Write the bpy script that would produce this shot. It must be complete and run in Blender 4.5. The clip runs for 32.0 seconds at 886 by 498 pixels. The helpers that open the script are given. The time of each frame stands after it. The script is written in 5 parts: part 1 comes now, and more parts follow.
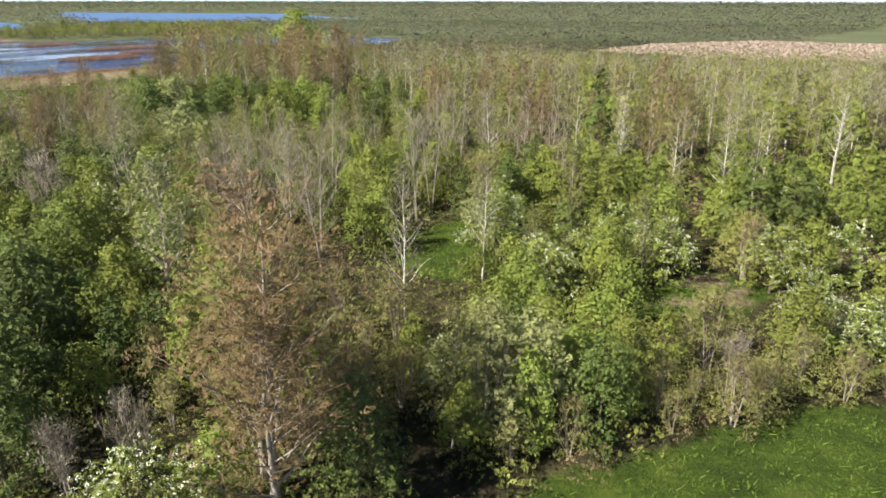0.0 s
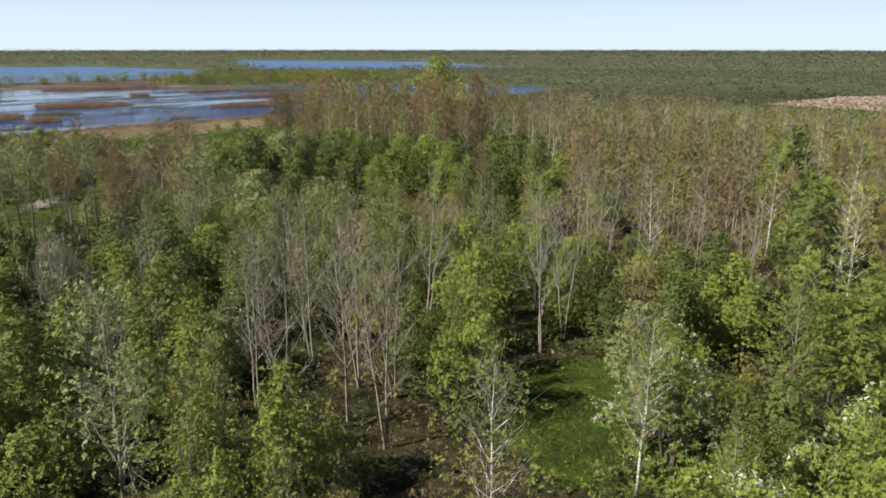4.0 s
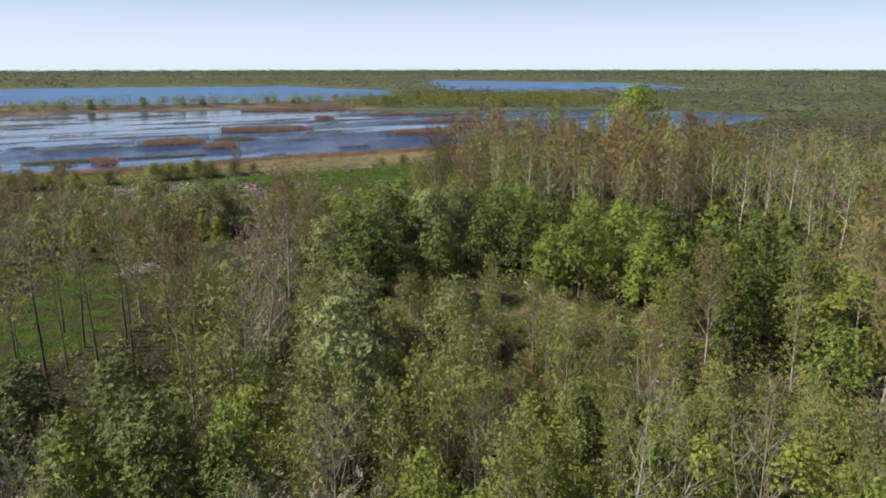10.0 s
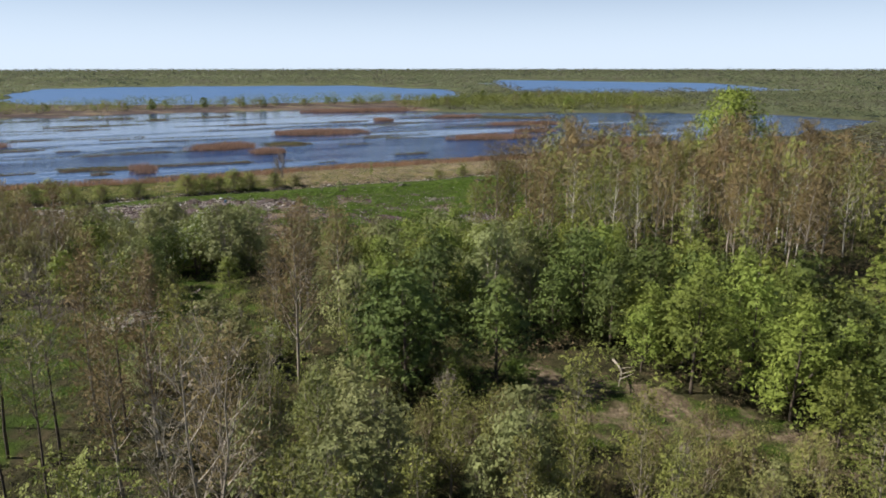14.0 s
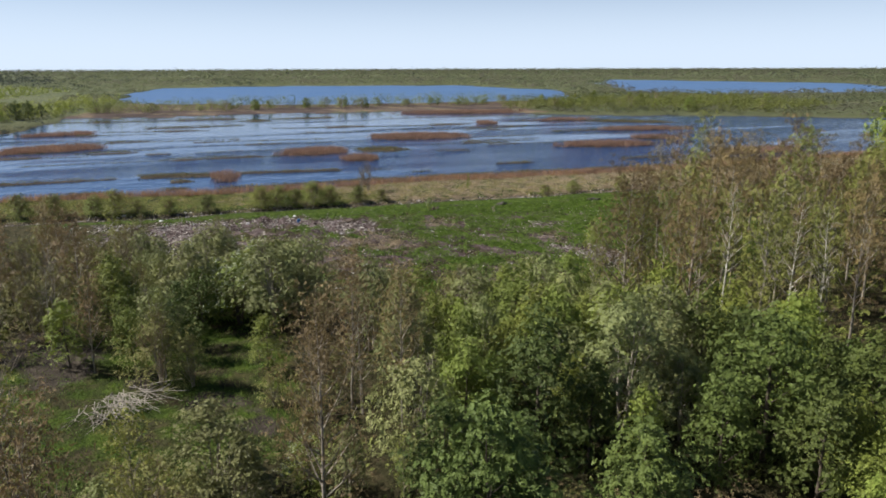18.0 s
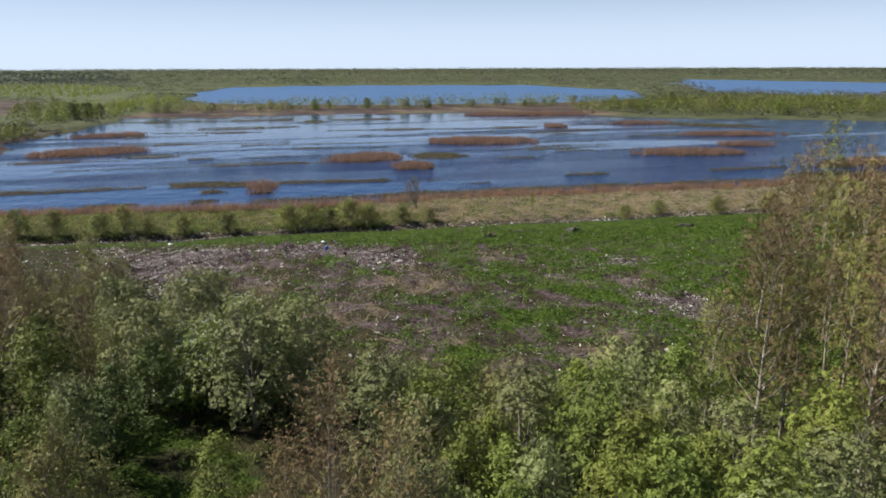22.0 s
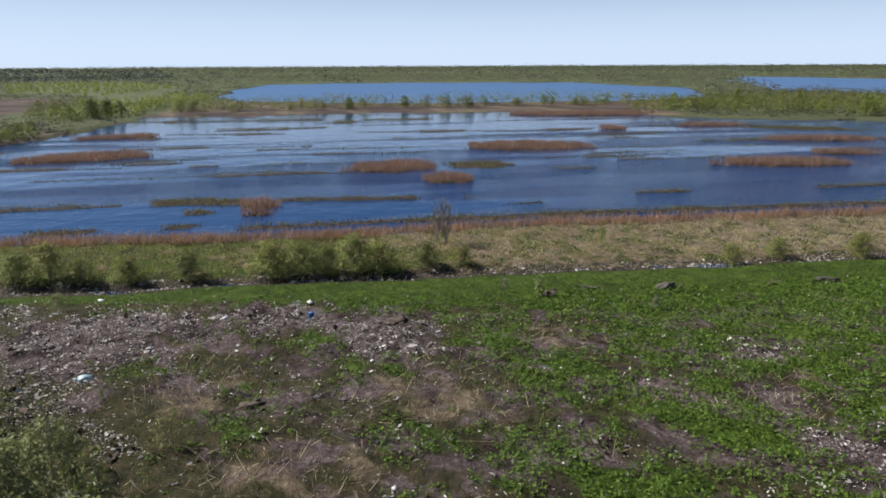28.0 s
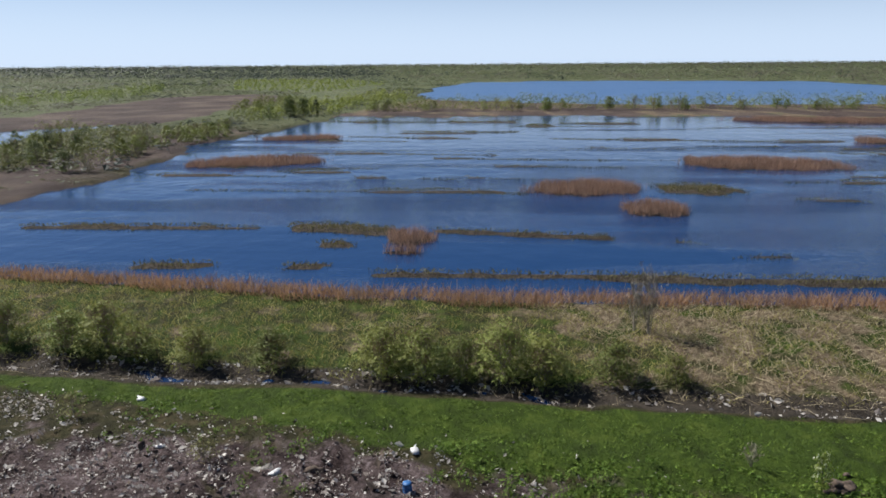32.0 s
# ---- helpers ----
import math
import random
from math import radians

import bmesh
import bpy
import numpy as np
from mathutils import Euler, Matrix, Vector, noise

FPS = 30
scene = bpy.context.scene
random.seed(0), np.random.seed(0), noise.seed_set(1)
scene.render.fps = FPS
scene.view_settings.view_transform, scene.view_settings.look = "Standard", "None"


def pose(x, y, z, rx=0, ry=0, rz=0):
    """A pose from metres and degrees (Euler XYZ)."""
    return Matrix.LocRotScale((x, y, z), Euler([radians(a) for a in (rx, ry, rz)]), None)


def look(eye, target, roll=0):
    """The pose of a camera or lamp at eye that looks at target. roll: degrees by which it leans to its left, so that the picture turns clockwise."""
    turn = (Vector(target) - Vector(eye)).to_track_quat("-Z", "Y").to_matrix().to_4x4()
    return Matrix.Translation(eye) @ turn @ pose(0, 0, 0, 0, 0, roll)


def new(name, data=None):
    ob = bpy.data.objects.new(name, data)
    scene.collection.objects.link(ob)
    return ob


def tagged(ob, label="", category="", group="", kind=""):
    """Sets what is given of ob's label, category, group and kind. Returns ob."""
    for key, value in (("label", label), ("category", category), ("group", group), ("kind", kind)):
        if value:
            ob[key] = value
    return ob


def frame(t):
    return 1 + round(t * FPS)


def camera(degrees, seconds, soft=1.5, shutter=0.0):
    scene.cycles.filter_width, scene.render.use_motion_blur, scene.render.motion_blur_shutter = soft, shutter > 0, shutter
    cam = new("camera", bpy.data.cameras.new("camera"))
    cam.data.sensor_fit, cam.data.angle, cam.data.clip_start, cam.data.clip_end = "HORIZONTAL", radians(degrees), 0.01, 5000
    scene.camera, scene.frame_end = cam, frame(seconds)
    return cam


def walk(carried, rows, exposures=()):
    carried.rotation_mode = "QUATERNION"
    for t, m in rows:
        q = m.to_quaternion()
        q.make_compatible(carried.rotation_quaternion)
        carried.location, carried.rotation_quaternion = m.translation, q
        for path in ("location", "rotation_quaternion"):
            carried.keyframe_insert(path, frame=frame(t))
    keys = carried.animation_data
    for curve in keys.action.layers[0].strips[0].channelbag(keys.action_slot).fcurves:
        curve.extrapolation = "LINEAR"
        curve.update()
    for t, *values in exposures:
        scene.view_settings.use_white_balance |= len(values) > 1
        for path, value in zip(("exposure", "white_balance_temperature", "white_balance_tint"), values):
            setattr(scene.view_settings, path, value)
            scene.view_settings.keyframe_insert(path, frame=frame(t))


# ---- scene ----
# ---------------------------------------------------------------- camera
cam = camera(63.3, 32.0, soft=1.65)
ROWS = [
    (0, -24.98, 30.88, 23.70, 27.72, -19.20, -0.07),
    (0.5, -26.08, 33.43, 23.68, 27.74, -19.22, -0.07),
    (1, -27.26, 36.04, 23.68, 27.68, -18.63, -0.04),
    (1.5, -28.57, 38.63, 23.65, 27.95, -17.68, -0.04),
    (2, -30.00, 41.25, 23.62, 29.56, -17.21, -0.03),
    (2.5, -31.42, 43.94, 23.56, 31.91, -16.76, -0.03),
    (3, -32.83, 46.57, 23.45, 34.30, -16.31, -0.00),
    (3.5, -34.24, 49.14, 23.34, 37.22, -15.92, 0.01),
    (5.5, -40.55, 59.61, 23.58, 43.54, -15.26, 0.01),
    (6, -42.39, 61.39, 23.72, 44.76, -15.11, 0.06),
    (6.5, -44.24, 63.18, 23.88, 46.11, -14.95, 0.07),
    (7, -46.11, 64.98, 24.05, 47.48, -14.78, 0.05),
    (7.5, -47.93, 66.80, 24.20, 48.93, -14.64, 0.05),
    (8, -49.70, 68.52, 24.33, 50.33, -14.49, 0.04),
    (8.5, -51.52, 70.20, 24.44, 51.53, -14.33, 0.02),
    (9, -53.44, 71.89, 24.57, 52.88, -14.19, 0.00),
    (9.5, -55.39, 73.58, 24.72, 54.15, -14.16, 0.03),
    (10, -57.30, 75.25, 24.85, 54.36, -14.19, 0.04),
    (10.5, -59.25, 76.88, 25.02, 54.37, -14.18, 0.05),
    (11, -61.33, 78.40, 25.18, 54.57, -14.18, 0.06),
    (11.5, -63.51, 79.88, 25.25, 55.12, -14.20, 0.06),
    (12, -65.68, 81.37, 25.26, 55.65, -14.24, 0.01),
    (12.5, -67.86, 82.76, 25.21, 56.12, -14.24, 0.05),
    (13, -70.01, 84.23, 25.20, 56.91, -14.26, 0.03),
    (13.5, -72.10, 85.73, 25.25, 58.02, -14.25, 0.04),
    (14, -74.10, 87.26, 25.32, 59.50, -14.26, 0.02),
    (14.5, -76.13, 88.77, 25.38, 60.91, -14.26, 0.02),
    (16.5, -86.06, 93.87, 25.23, 65.17, -14.29, 0.13),
    (17, -88.41, 95.25, 25.26, 66.46, -14.29, 0.12),
    (17.5, -90.82, 96.48, 25.26, 67.12, -14.28, 0.16),
    (18, -93.25, 97.70, 25.18, 67.78, -14.28, 0.17),
    (18.5, -95.70, 98.89, 25.00, 68.42, -14.28, 0.18),
    (19, -98.14, 100.04, 24.73, 69.17, -14.30, 0.16),
    (19.5, -100.57, 101.16, 24.49, 69.81, -14.33, 0.19),
    (20, -102.99, 102.34, 24.42, 70.45, -14.32, 0.20),
    (20.5, -105.42, 103.52, 24.52, 71.37, -14.30, 0.20),
    (21, -107.84, 104.65, 24.67, 72.38, -14.31, 0.21),
    (21.5, -110.16, 105.69, 24.81, 73.01, -14.31, 0.20),
    (22, -112.44, 106.69, 24.92, 73.10, -14.31, 0.18),
    (22.5, -114.74, 107.66, 25.01, 73.17, -14.32, 0.18),
    (23, -117.14, 108.58, 25.09, 73.34, -14.31, 0.17),
    (23.5, -119.57, 109.47, 25.11, 73.99, -14.29, 0.19),
    (24, -121.91, 110.30, 25.07, 74.53, -14.29, 0.18),
    (24.5, -124.18, 111.05, 24.98, 75.02, -14.30, 0.18),
    (25, -126.44, 111.79, 24.89, 75.84, -14.27, 0.17),
    (25.5, -128.65, 112.47, 24.77, 76.08, -14.28, 0.18),
    (27.5, -139.15, 115.28, 23.88, 76.27, -14.45, 0.22),
    (28, -142.21, 116.11, 23.76, 76.53, -14.48, 0.26),
    (28.5, -145.42, 117.00, 23.68, 77.11, -14.55, 0.29),
    (29, -148.73, 117.95, 23.68, 78.21, -14.60, 0.32),
    (29.5, -152.17, 118.90, 23.75, 79.67, -14.65, 0.34),
    (30, -155.78, 119.75, 23.85, 82.07, -14.68, 0.38),
    (30.5, -159.51, 120.50, 23.91, 84.74, -14.67, 0.40),
    (31, -163.34, 121.13, 23.92, 87.05, -14.64, 0.39),
    (31.5, -167.19, 121.79, 23.94, 89.49, -14.64, 0.43),
    (32, -171.13, 122.42, 23.98, 92.44, -14.61, 0.45),
]
walk(cam, [(t, pose(x, y, z, 90 + pitch, roll, yaw)) for t, x, y, z, yaw, pitch, roll in ROWS],
     exposures=[(0.0, 0.68, 6600, 10), (1.0, 0.58, 6600, 10), (2.0, 0.38, 6600, 10), (3.0, 0.2, 6600, 10), (6.0, 0.1, 6550, 10), (13.0, 0.06, 6500, 10), (19.0, 0.02, 6400, 10), (25.0, -0.05, 6250, 10), (32.0, -0.1, 6150, 10)])

# ---------------------------------------------------------------- light
SUN_FROM = Vector((-0.53, -0.85, 0.0)).normalized()
SUN_HEIGHT = radians(43)
world = bpy.data.worlds.new("world")
scene.world = world
world.use_nodes = True
wt = world.node_tree
sky = wt.nodes.new("ShaderNodeTexSky")
sky.sky_type = "NISHITA"
sky.sun_disc = False
sky.sun_elevation = SUN_HEIGHT
sky.sun_rotation = math.atan2(SUN_FROM.x, SUN_FROM.y)
sky.air_density, sky.dust_density, sky.ozone_density = 0.6, 0.2, 3.0
wt.nodes["Background"].inputs["Strength"].default_value = 0.08
# thin haze all round, thickest at the horizon
height = wt.nodes.new("ShaderNodeSeparateXYZ")
wt.links.new(wt.nodes.new("ShaderNodeTexCoord").outputs["Generated"], height.inputs[0])
veil = wt.nodes.new("ShaderNodeMapRange")
veil.interpolation_type = "SMOOTHSTEP"
for socket, value in zip(veil.inputs[1:5], (0.0, 0.2, 0.9, 0.0)):
    socket.default_value = value
wt.links.new(height.outputs["Z"], veil.inputs[0])
blend = wt.nodes.new("ShaderNodeMix")
blend.data_type = "RGBA"
blend.inputs[7].default_value = (9.2, 10.8, 13.0, 1)
wt.links.new(veil.outputs[0], blend.inputs[0])
wt.links.new(sky.outputs[0], blend.inputs[6])
wt.links.new(blend.outputs[2], wt.nodes["Background"].inputs["Color"])
sun = new("sun", bpy.data.lights.new("sun", "SUN"))
sun.data.energy, sun.data.angle, sun.data.color = 7.4, radians(0.5), (1.0, 0.94, 0.84)
sun.matrix_world = look((0, 0, 200), Vector((0, 0, 200)) - SUN_FROM * math.cos(SUN_HEIGHT) - Vector((0, 0, math.sin(SUN_HEIGHT))))

# ---------------------------------------------------------------- materials


def shader(name):
    m = bpy.data.materials.new(name)
    m.use_nodes = True
    return m, m.node_tree, m.node_tree.nodes["Principled BSDF"]


def node(tree, kind, **values):
    n = tree.nodes.new(kind)
    for key, value in values.items():
        n.inputs[key].default_value = value
    return n


def ramp(tree, source, stops):
    r = tree.nodes.new("ShaderNodeValToRGB")
    while len(r.color_ramp.elements) < len(stops):
        r.color_ramp.elements.new(0.5)
    for e, (at, colour) in zip(r.color_ramp.elements, stops):
        e.position, e.color = at, (*colour, 1)
    tree.links.new(source, r.inputs[0])
    return r.outputs[0]


def mixed(tree, kind, factor, a, b):
    m = tree.nodes.new("ShaderNodeMix")
    m.data_type, m.blend_type = "RGBA", kind
    for socket, value in ((m.inputs[0], factor), (m.inputs[6], a), (m.inputs[7], b)):
        if isinstance(value, bpy.types.NodeSocket):
            tree.links.new(value, socket)
        elif isinstance(value, tuple):
            socket.default_value = (*value, 1)
        else:
            socket.default_value = value
    return m.outputs[2]


def noise_at(tree, scale, detail=4.0, coords=None, rough=0.55):
    n = node(tree, "ShaderNodeTexNoise", Scale=scale, Detail=detail, Roughness=rough)
    c = coords or tree.nodes.new("ShaderNodeNewGeometry").outputs["Position"]
    tree.links.new(c, n.inputs["Vector"])
    return n.outputs["Fac"]


def leaf_material(name, low, high, glow=0.35, cover=0.0, cells=9.0, upright=1.0):
    """Leaves: sprays of small leaves with gaps between them where cover is given; colour by leaf, by spray and by tree."""
    m, t, p = shader(name)
    geo = t.nodes.new("ShaderNodeNewGeometry")
    info = t.nodes.new("ShaderNodeObjectInfo")
    c = ramp(t, geo.outputs["Random Per Island"], ((0.0, low), (1.0, high)))
    hue = node(t, "ShaderNodeHueSaturation")
    swing = node(t, "ShaderNodeMapRange")
    swing.inputs["To Min"].default_value, swing.inputs["To Max"].default_value = 0.487, 0.513
    t.links.new(info.outputs["Random"], swing.inputs["Value"])
    t.links.new(swing.outputs[0], hue.inputs["Hue"])
    patch = node(t, "ShaderNodeMapRange")
    patch.inputs["To Min"].default_value, patch.inputs["To Max"].default_value = 0.72, 1.28
    t.links.new(noise_at(t, 0.55, 2.0), patch.inputs["Value"])
    whole = t.nodes.new("ShaderNodeMath")  # some trees paler, some deeper
    whole.operation = "PINGPONG"
    t.links.new(info.outputs["Random"], whole.inputs[0])
    whole.inputs[1].default_value = 0.13
    tone = t.nodes.new("ShaderNodeMath")
    tone.operation = "MULTIPLY_ADD"
    t.links.new(whole.outputs[0], tone.inputs[0])
    tone.inputs[1].default_value, tone.inputs[2].default_value = 3.6, 0.72
    both = t.nodes.new("ShaderNodeMath")
    both.operation = "MULTIPLY"
    t.links.new(patch.outputs[0], both.inputs[0])
    t.links.new(tone.outputs[0], both.inputs[1])
    t.links.new(both.outputs[0], hue.inputs["Value"])
    t.links.new(c, hue.inputs["Color"])
    colour = hue.outputs[0]
    p.inputs["Roughness"].default_value = 0.6
    p.inputs["Specular IOR Level"].default_value = 0.25
    if cover:
        leaf = node(t, "ShaderNodeTexVoronoi", Scale=cells)
        drawn = node(t, "ShaderNodeMapping")  # catkins and twigs are drawn out upwards
        drawn.inputs["Scale"].default_value = (1.0, 1.0, upright)
        t.links.new(geo.outputs["Position"], drawn.inputs["Vector"])
        t.links.new(drawn.outputs[0], leaf.inputs["Vector"])
        tone = t.nodes.new("ShaderNodeSeparateColor")
        t.links.new(leaf.outputs["Color"], tone.inputs[0])
        colour = mixed(t, "MULTIPLY", 0.5, colour, ramp(t, tone.outputs[0], ((0.0, (0.55, 0.55, 0.55)), (1.0, (1.35, 1.35, 1.3)))))
        # each leaf turned its own way
        tilt = t.nodes.new("ShaderNodeVectorMath")
        tilt.operation = "MULTIPLY_ADD"
        t.links.new(leaf.outputs["Color"], tilt.inputs[0])
        tilt.inputs[1].default_value, tilt.inputs[2].default_value = (1.3, 1.3, 1.1), (-0.65, -0.65, -0.46)
        turned = t.nodes.new("ShaderNodeVectorMath")
        turned.operation = "ADD"
        t.links.new(geo.outputs["Normal"], turned.inputs[0])
        t.links.new(tilt.outputs[0], turned.inputs[1])
        level = t.nodes.new("ShaderNodeVectorMath")
        level.operation = "NORMALIZE"
        t.links.new(turned.outputs[0], level.inputs[0])
        t.links.new(level.outputs[0], p.inputs["Normal"])
    t.links.new(colour, p.inputs["Base Color"])
    tr = t.nodes.new("ShaderNodeBsdfTranslucent")
    t.links.new(colour, tr.inputs["Color"])
    mix = node(t, "ShaderNodeMixShader", Fac=glow)
    t.links.new(p.outputs[0], mix.inputs[1])
    t.links.new(tr.outputs[0], mix.inputs[2])
    out = mix.outputs[0]
    if cover:
        gap = t.nodes.new("ShaderNodeMath")
        gap.operation = "GREATER_THAN"
        t.links.new(leaf.outputs["Distance"], gap.inputs[0])
        reach = t.nodes.new("ShaderNodeMath")  # small leaves and large ones
        reach.operation = "MULTIPLY_ADD"
        t.links.new(tone.outputs[2], reach.inputs[0])
        reach.inputs[1].default_value, reach.inputs[2].default_value = cover * 0.9, cover * 0.5
        t.links.new(reach.outputs[0], gap.inputs[1])
        cut = t.nodes.new("ShaderNodeMixShader")
        t.links.new(gap.outputs[0], cut.inputs[0])
        t.links.new(out, cut.inputs[1])
        t.links.new(t.nodes.new("ShaderNodeBsdfTransparent").outputs[0], cut.inputs[2])
        out = cut.outputs[0]
    t.links.new(out, t.nodes["Material Output"].inputs["Surface"])
    return m


def bark_material(name, low, high, bands=False):
    m, t, p = shader(name)
    c = ramp(t, noise_at(t, 6.0, 5.0), ((0.3, low), (0.65, high)))
    if bands:
        w = node(t, "ShaderNodeTexWave", Scale=1.6, Distortion=9.0, Detail=3.0)
        w.bands_direction = "Z"
        t.links.new(t.nodes.new("ShaderNodeNewGeometry").outputs["Position"], w.inputs["Vector"])
        f = ramp(t, w.outputs["Fac"], ((0.0, (1, 1, 1)), (0.12, (0, 0, 0))))
        c = mixed(t, "MIX", f, c, (0.05, 0.045, 0.04))
    t.links.new(c, p.inputs["Base Color"])
    p.inputs["Roughness"].default_value = 0.85
    return m


LEAF = {
    "green": leaf_material("leaf_green", (0.160, 0.202, 0.038), (0.238, 0.282, 0.056), 0.20, 0.60, 14.0),
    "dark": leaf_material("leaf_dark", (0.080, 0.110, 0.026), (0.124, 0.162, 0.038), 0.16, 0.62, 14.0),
    "olive": leaf_material("leaf_olive", (0.182, 0.198, 0.048), (0.252, 0.266, 0.066), 0.20, 0.50, 16.0, 0.4),
    "willow": leaf_material("leaf_willow", (0.172, 0.198, 0.046), (0.240, 0.264, 0.062), 0.18, 0.58, 15.0, 0.5),
    "silver": leaf_material("leaf_silver", (0.200, 0.220, 0.086), (0.290, 0.312, 0.122), 0.20, 0.60, 14.0, 0.6),
    "yellow": leaf_material("leaf_yellow", (0.225, 0.270, 0.044), (0.300, 0.340, 0.060), 0.17, 0.66, 5.0),
    "bankleaf": leaf_material("leaf_bank", (0.175, 0.205, 0.048), (0.260, 0.288, 0.070), 0.20, 0.52, 13.0, 0.4),
    "weed": leaf_material("leaf_weed", (0.064, 0.128, 0.015), (0.152, 0.242, 0.030), 0.22, 0.66, 20.0),
    "under": leaf_material("leaf_under", (0.085, 0.108, 0.028), (0.140, 0.168, 0.040), 0.15, 0.56, 11.0),
    "scrub": leaf_material("leaf_scrub", (0.188, 0.186, 0.058), (0.262, 0.258, 0.082), 0.20, 0.46, 17.0, 0.35),
    "brown": leaf_material("bud_brown", (0.172, 0.122, 0.070), (0.245, 0.176, 0.098), 0.20, 0.42, 15.0, 0.3),
    "rust": leaf_material("bud_rust", (0.182, 0.132, 0.060), (0.258, 0.188, 0.084), 0.22, 0.46, 17.0, 0.3),
    "grey": leaf_material("bud_grey", (0.210, 0.180, 0.142), (0.285, 0.248, 0.198), 0.18, 0.38, 15.0, 0.3),
    "blossom": leaf_material("blossom_white", (0.46, 0.50, 0.34), (0.68, 0.70, 0.54), 0.2, 0.46, 13.0),
    "twig_grey": leaf_material("twig_grey", (0.220, 0.190, 0.148), (0.340, 0.300, 0.240), 0.12),
    "twig_brown": leaf_material("twig_brown", (0.170, 0.126, 0.076), (0.260, 0.200, 0.120), 0.12),
}
FAR_HAZED = {  # woods seen from afar, crowns closed; haze and lost self-shadow put into the colours
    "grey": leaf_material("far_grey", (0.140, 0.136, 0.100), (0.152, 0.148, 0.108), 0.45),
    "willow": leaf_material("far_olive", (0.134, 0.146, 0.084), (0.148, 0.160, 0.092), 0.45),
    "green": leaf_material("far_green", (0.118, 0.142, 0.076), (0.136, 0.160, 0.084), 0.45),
    # the shade conifers cast on themselves is put into this darker colour
    "dark": leaf_material("far_dark_shaded", (0.034, 0.050, 0.040), (0.042, 0.058, 0.046), 0.3),
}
BARK = {
    "birch": bark_material("bark_birch", (0.42, 0.38, 0.33), (0.72, 0.68, 0.60), True),
    "grey": bark_material("bark_grey", (0.20, 0.17, 0.14), (0.40, 0.35, 0.29)),
    "dark": bark_material("bark_dark", (0.045, 0.036, 0.027), (0.13, 0.10, 0.075)),
    "dead": bark_material("bark_dead", (0.18, 0.155, 0.126), (0.37, 0.325, 0.27)),
    "bleached": bark_material("bark_bleached", (0.24, 0.21, 0.18), (0.46, 0.42, 0.37)),
}


def reed_material(name, low, high):
    m, t, p = shader(name)
    geo = t.nodes.new("ShaderNodeNewGeometry")
    c = ramp(t, geo.outputs["Random Per Island"], ((0.0, low), (1.0, high)))
    c = mixed(t, "MULTIPLY", 0.55, c, ramp(t, noise_at(t, 0.22, 3.0), ((0.3, (0.6, 0.6, 0.6)), (0.7, (1.25, 1.2, 1.1)))))
    t.links.new(c, p.inputs["Base Color"])
    p.inputs["Roughness"].default_value = 0.8
    tr = t.nodes.new("ShaderNodeBsdfTranslucent")
    t.links.new(c, tr.inputs["Color"])
    mix = node(t, "ShaderNodeMixShader", Fac=0.35)
    t.links.new(p.outputs[0], mix.inputs[1])
    t.links.new(tr.outputs[0], mix.inputs[2])
    t.links.new(mix.outputs[0], t.nodes["Material Output"].inputs["Surface"])
    return m


REED = reed_material("dry_reed", (0.27, 0.165, 0.10), (0.46, 0.30, 0.185))
REED_RED = reed_material("red_reed", (0.235, 0.150, 0.112), (0.39, 0.262, 0.198))
STRAW = reed_material("straw", (0.32, 0.265, 0.165), (0.58, 0.50, 0.34))
SEDGE = reed_material("sedge", (0.095, 0.095, 0.034), (0.20, 0.18, 0.070))
GRASS = reed_material("grass_blades", (0.10, 0.165, 0.020), (0.20, 0.295, 0.038))

# water: sky's deep blue put into base colour, wind-ruffled, calm streaks in the marsh


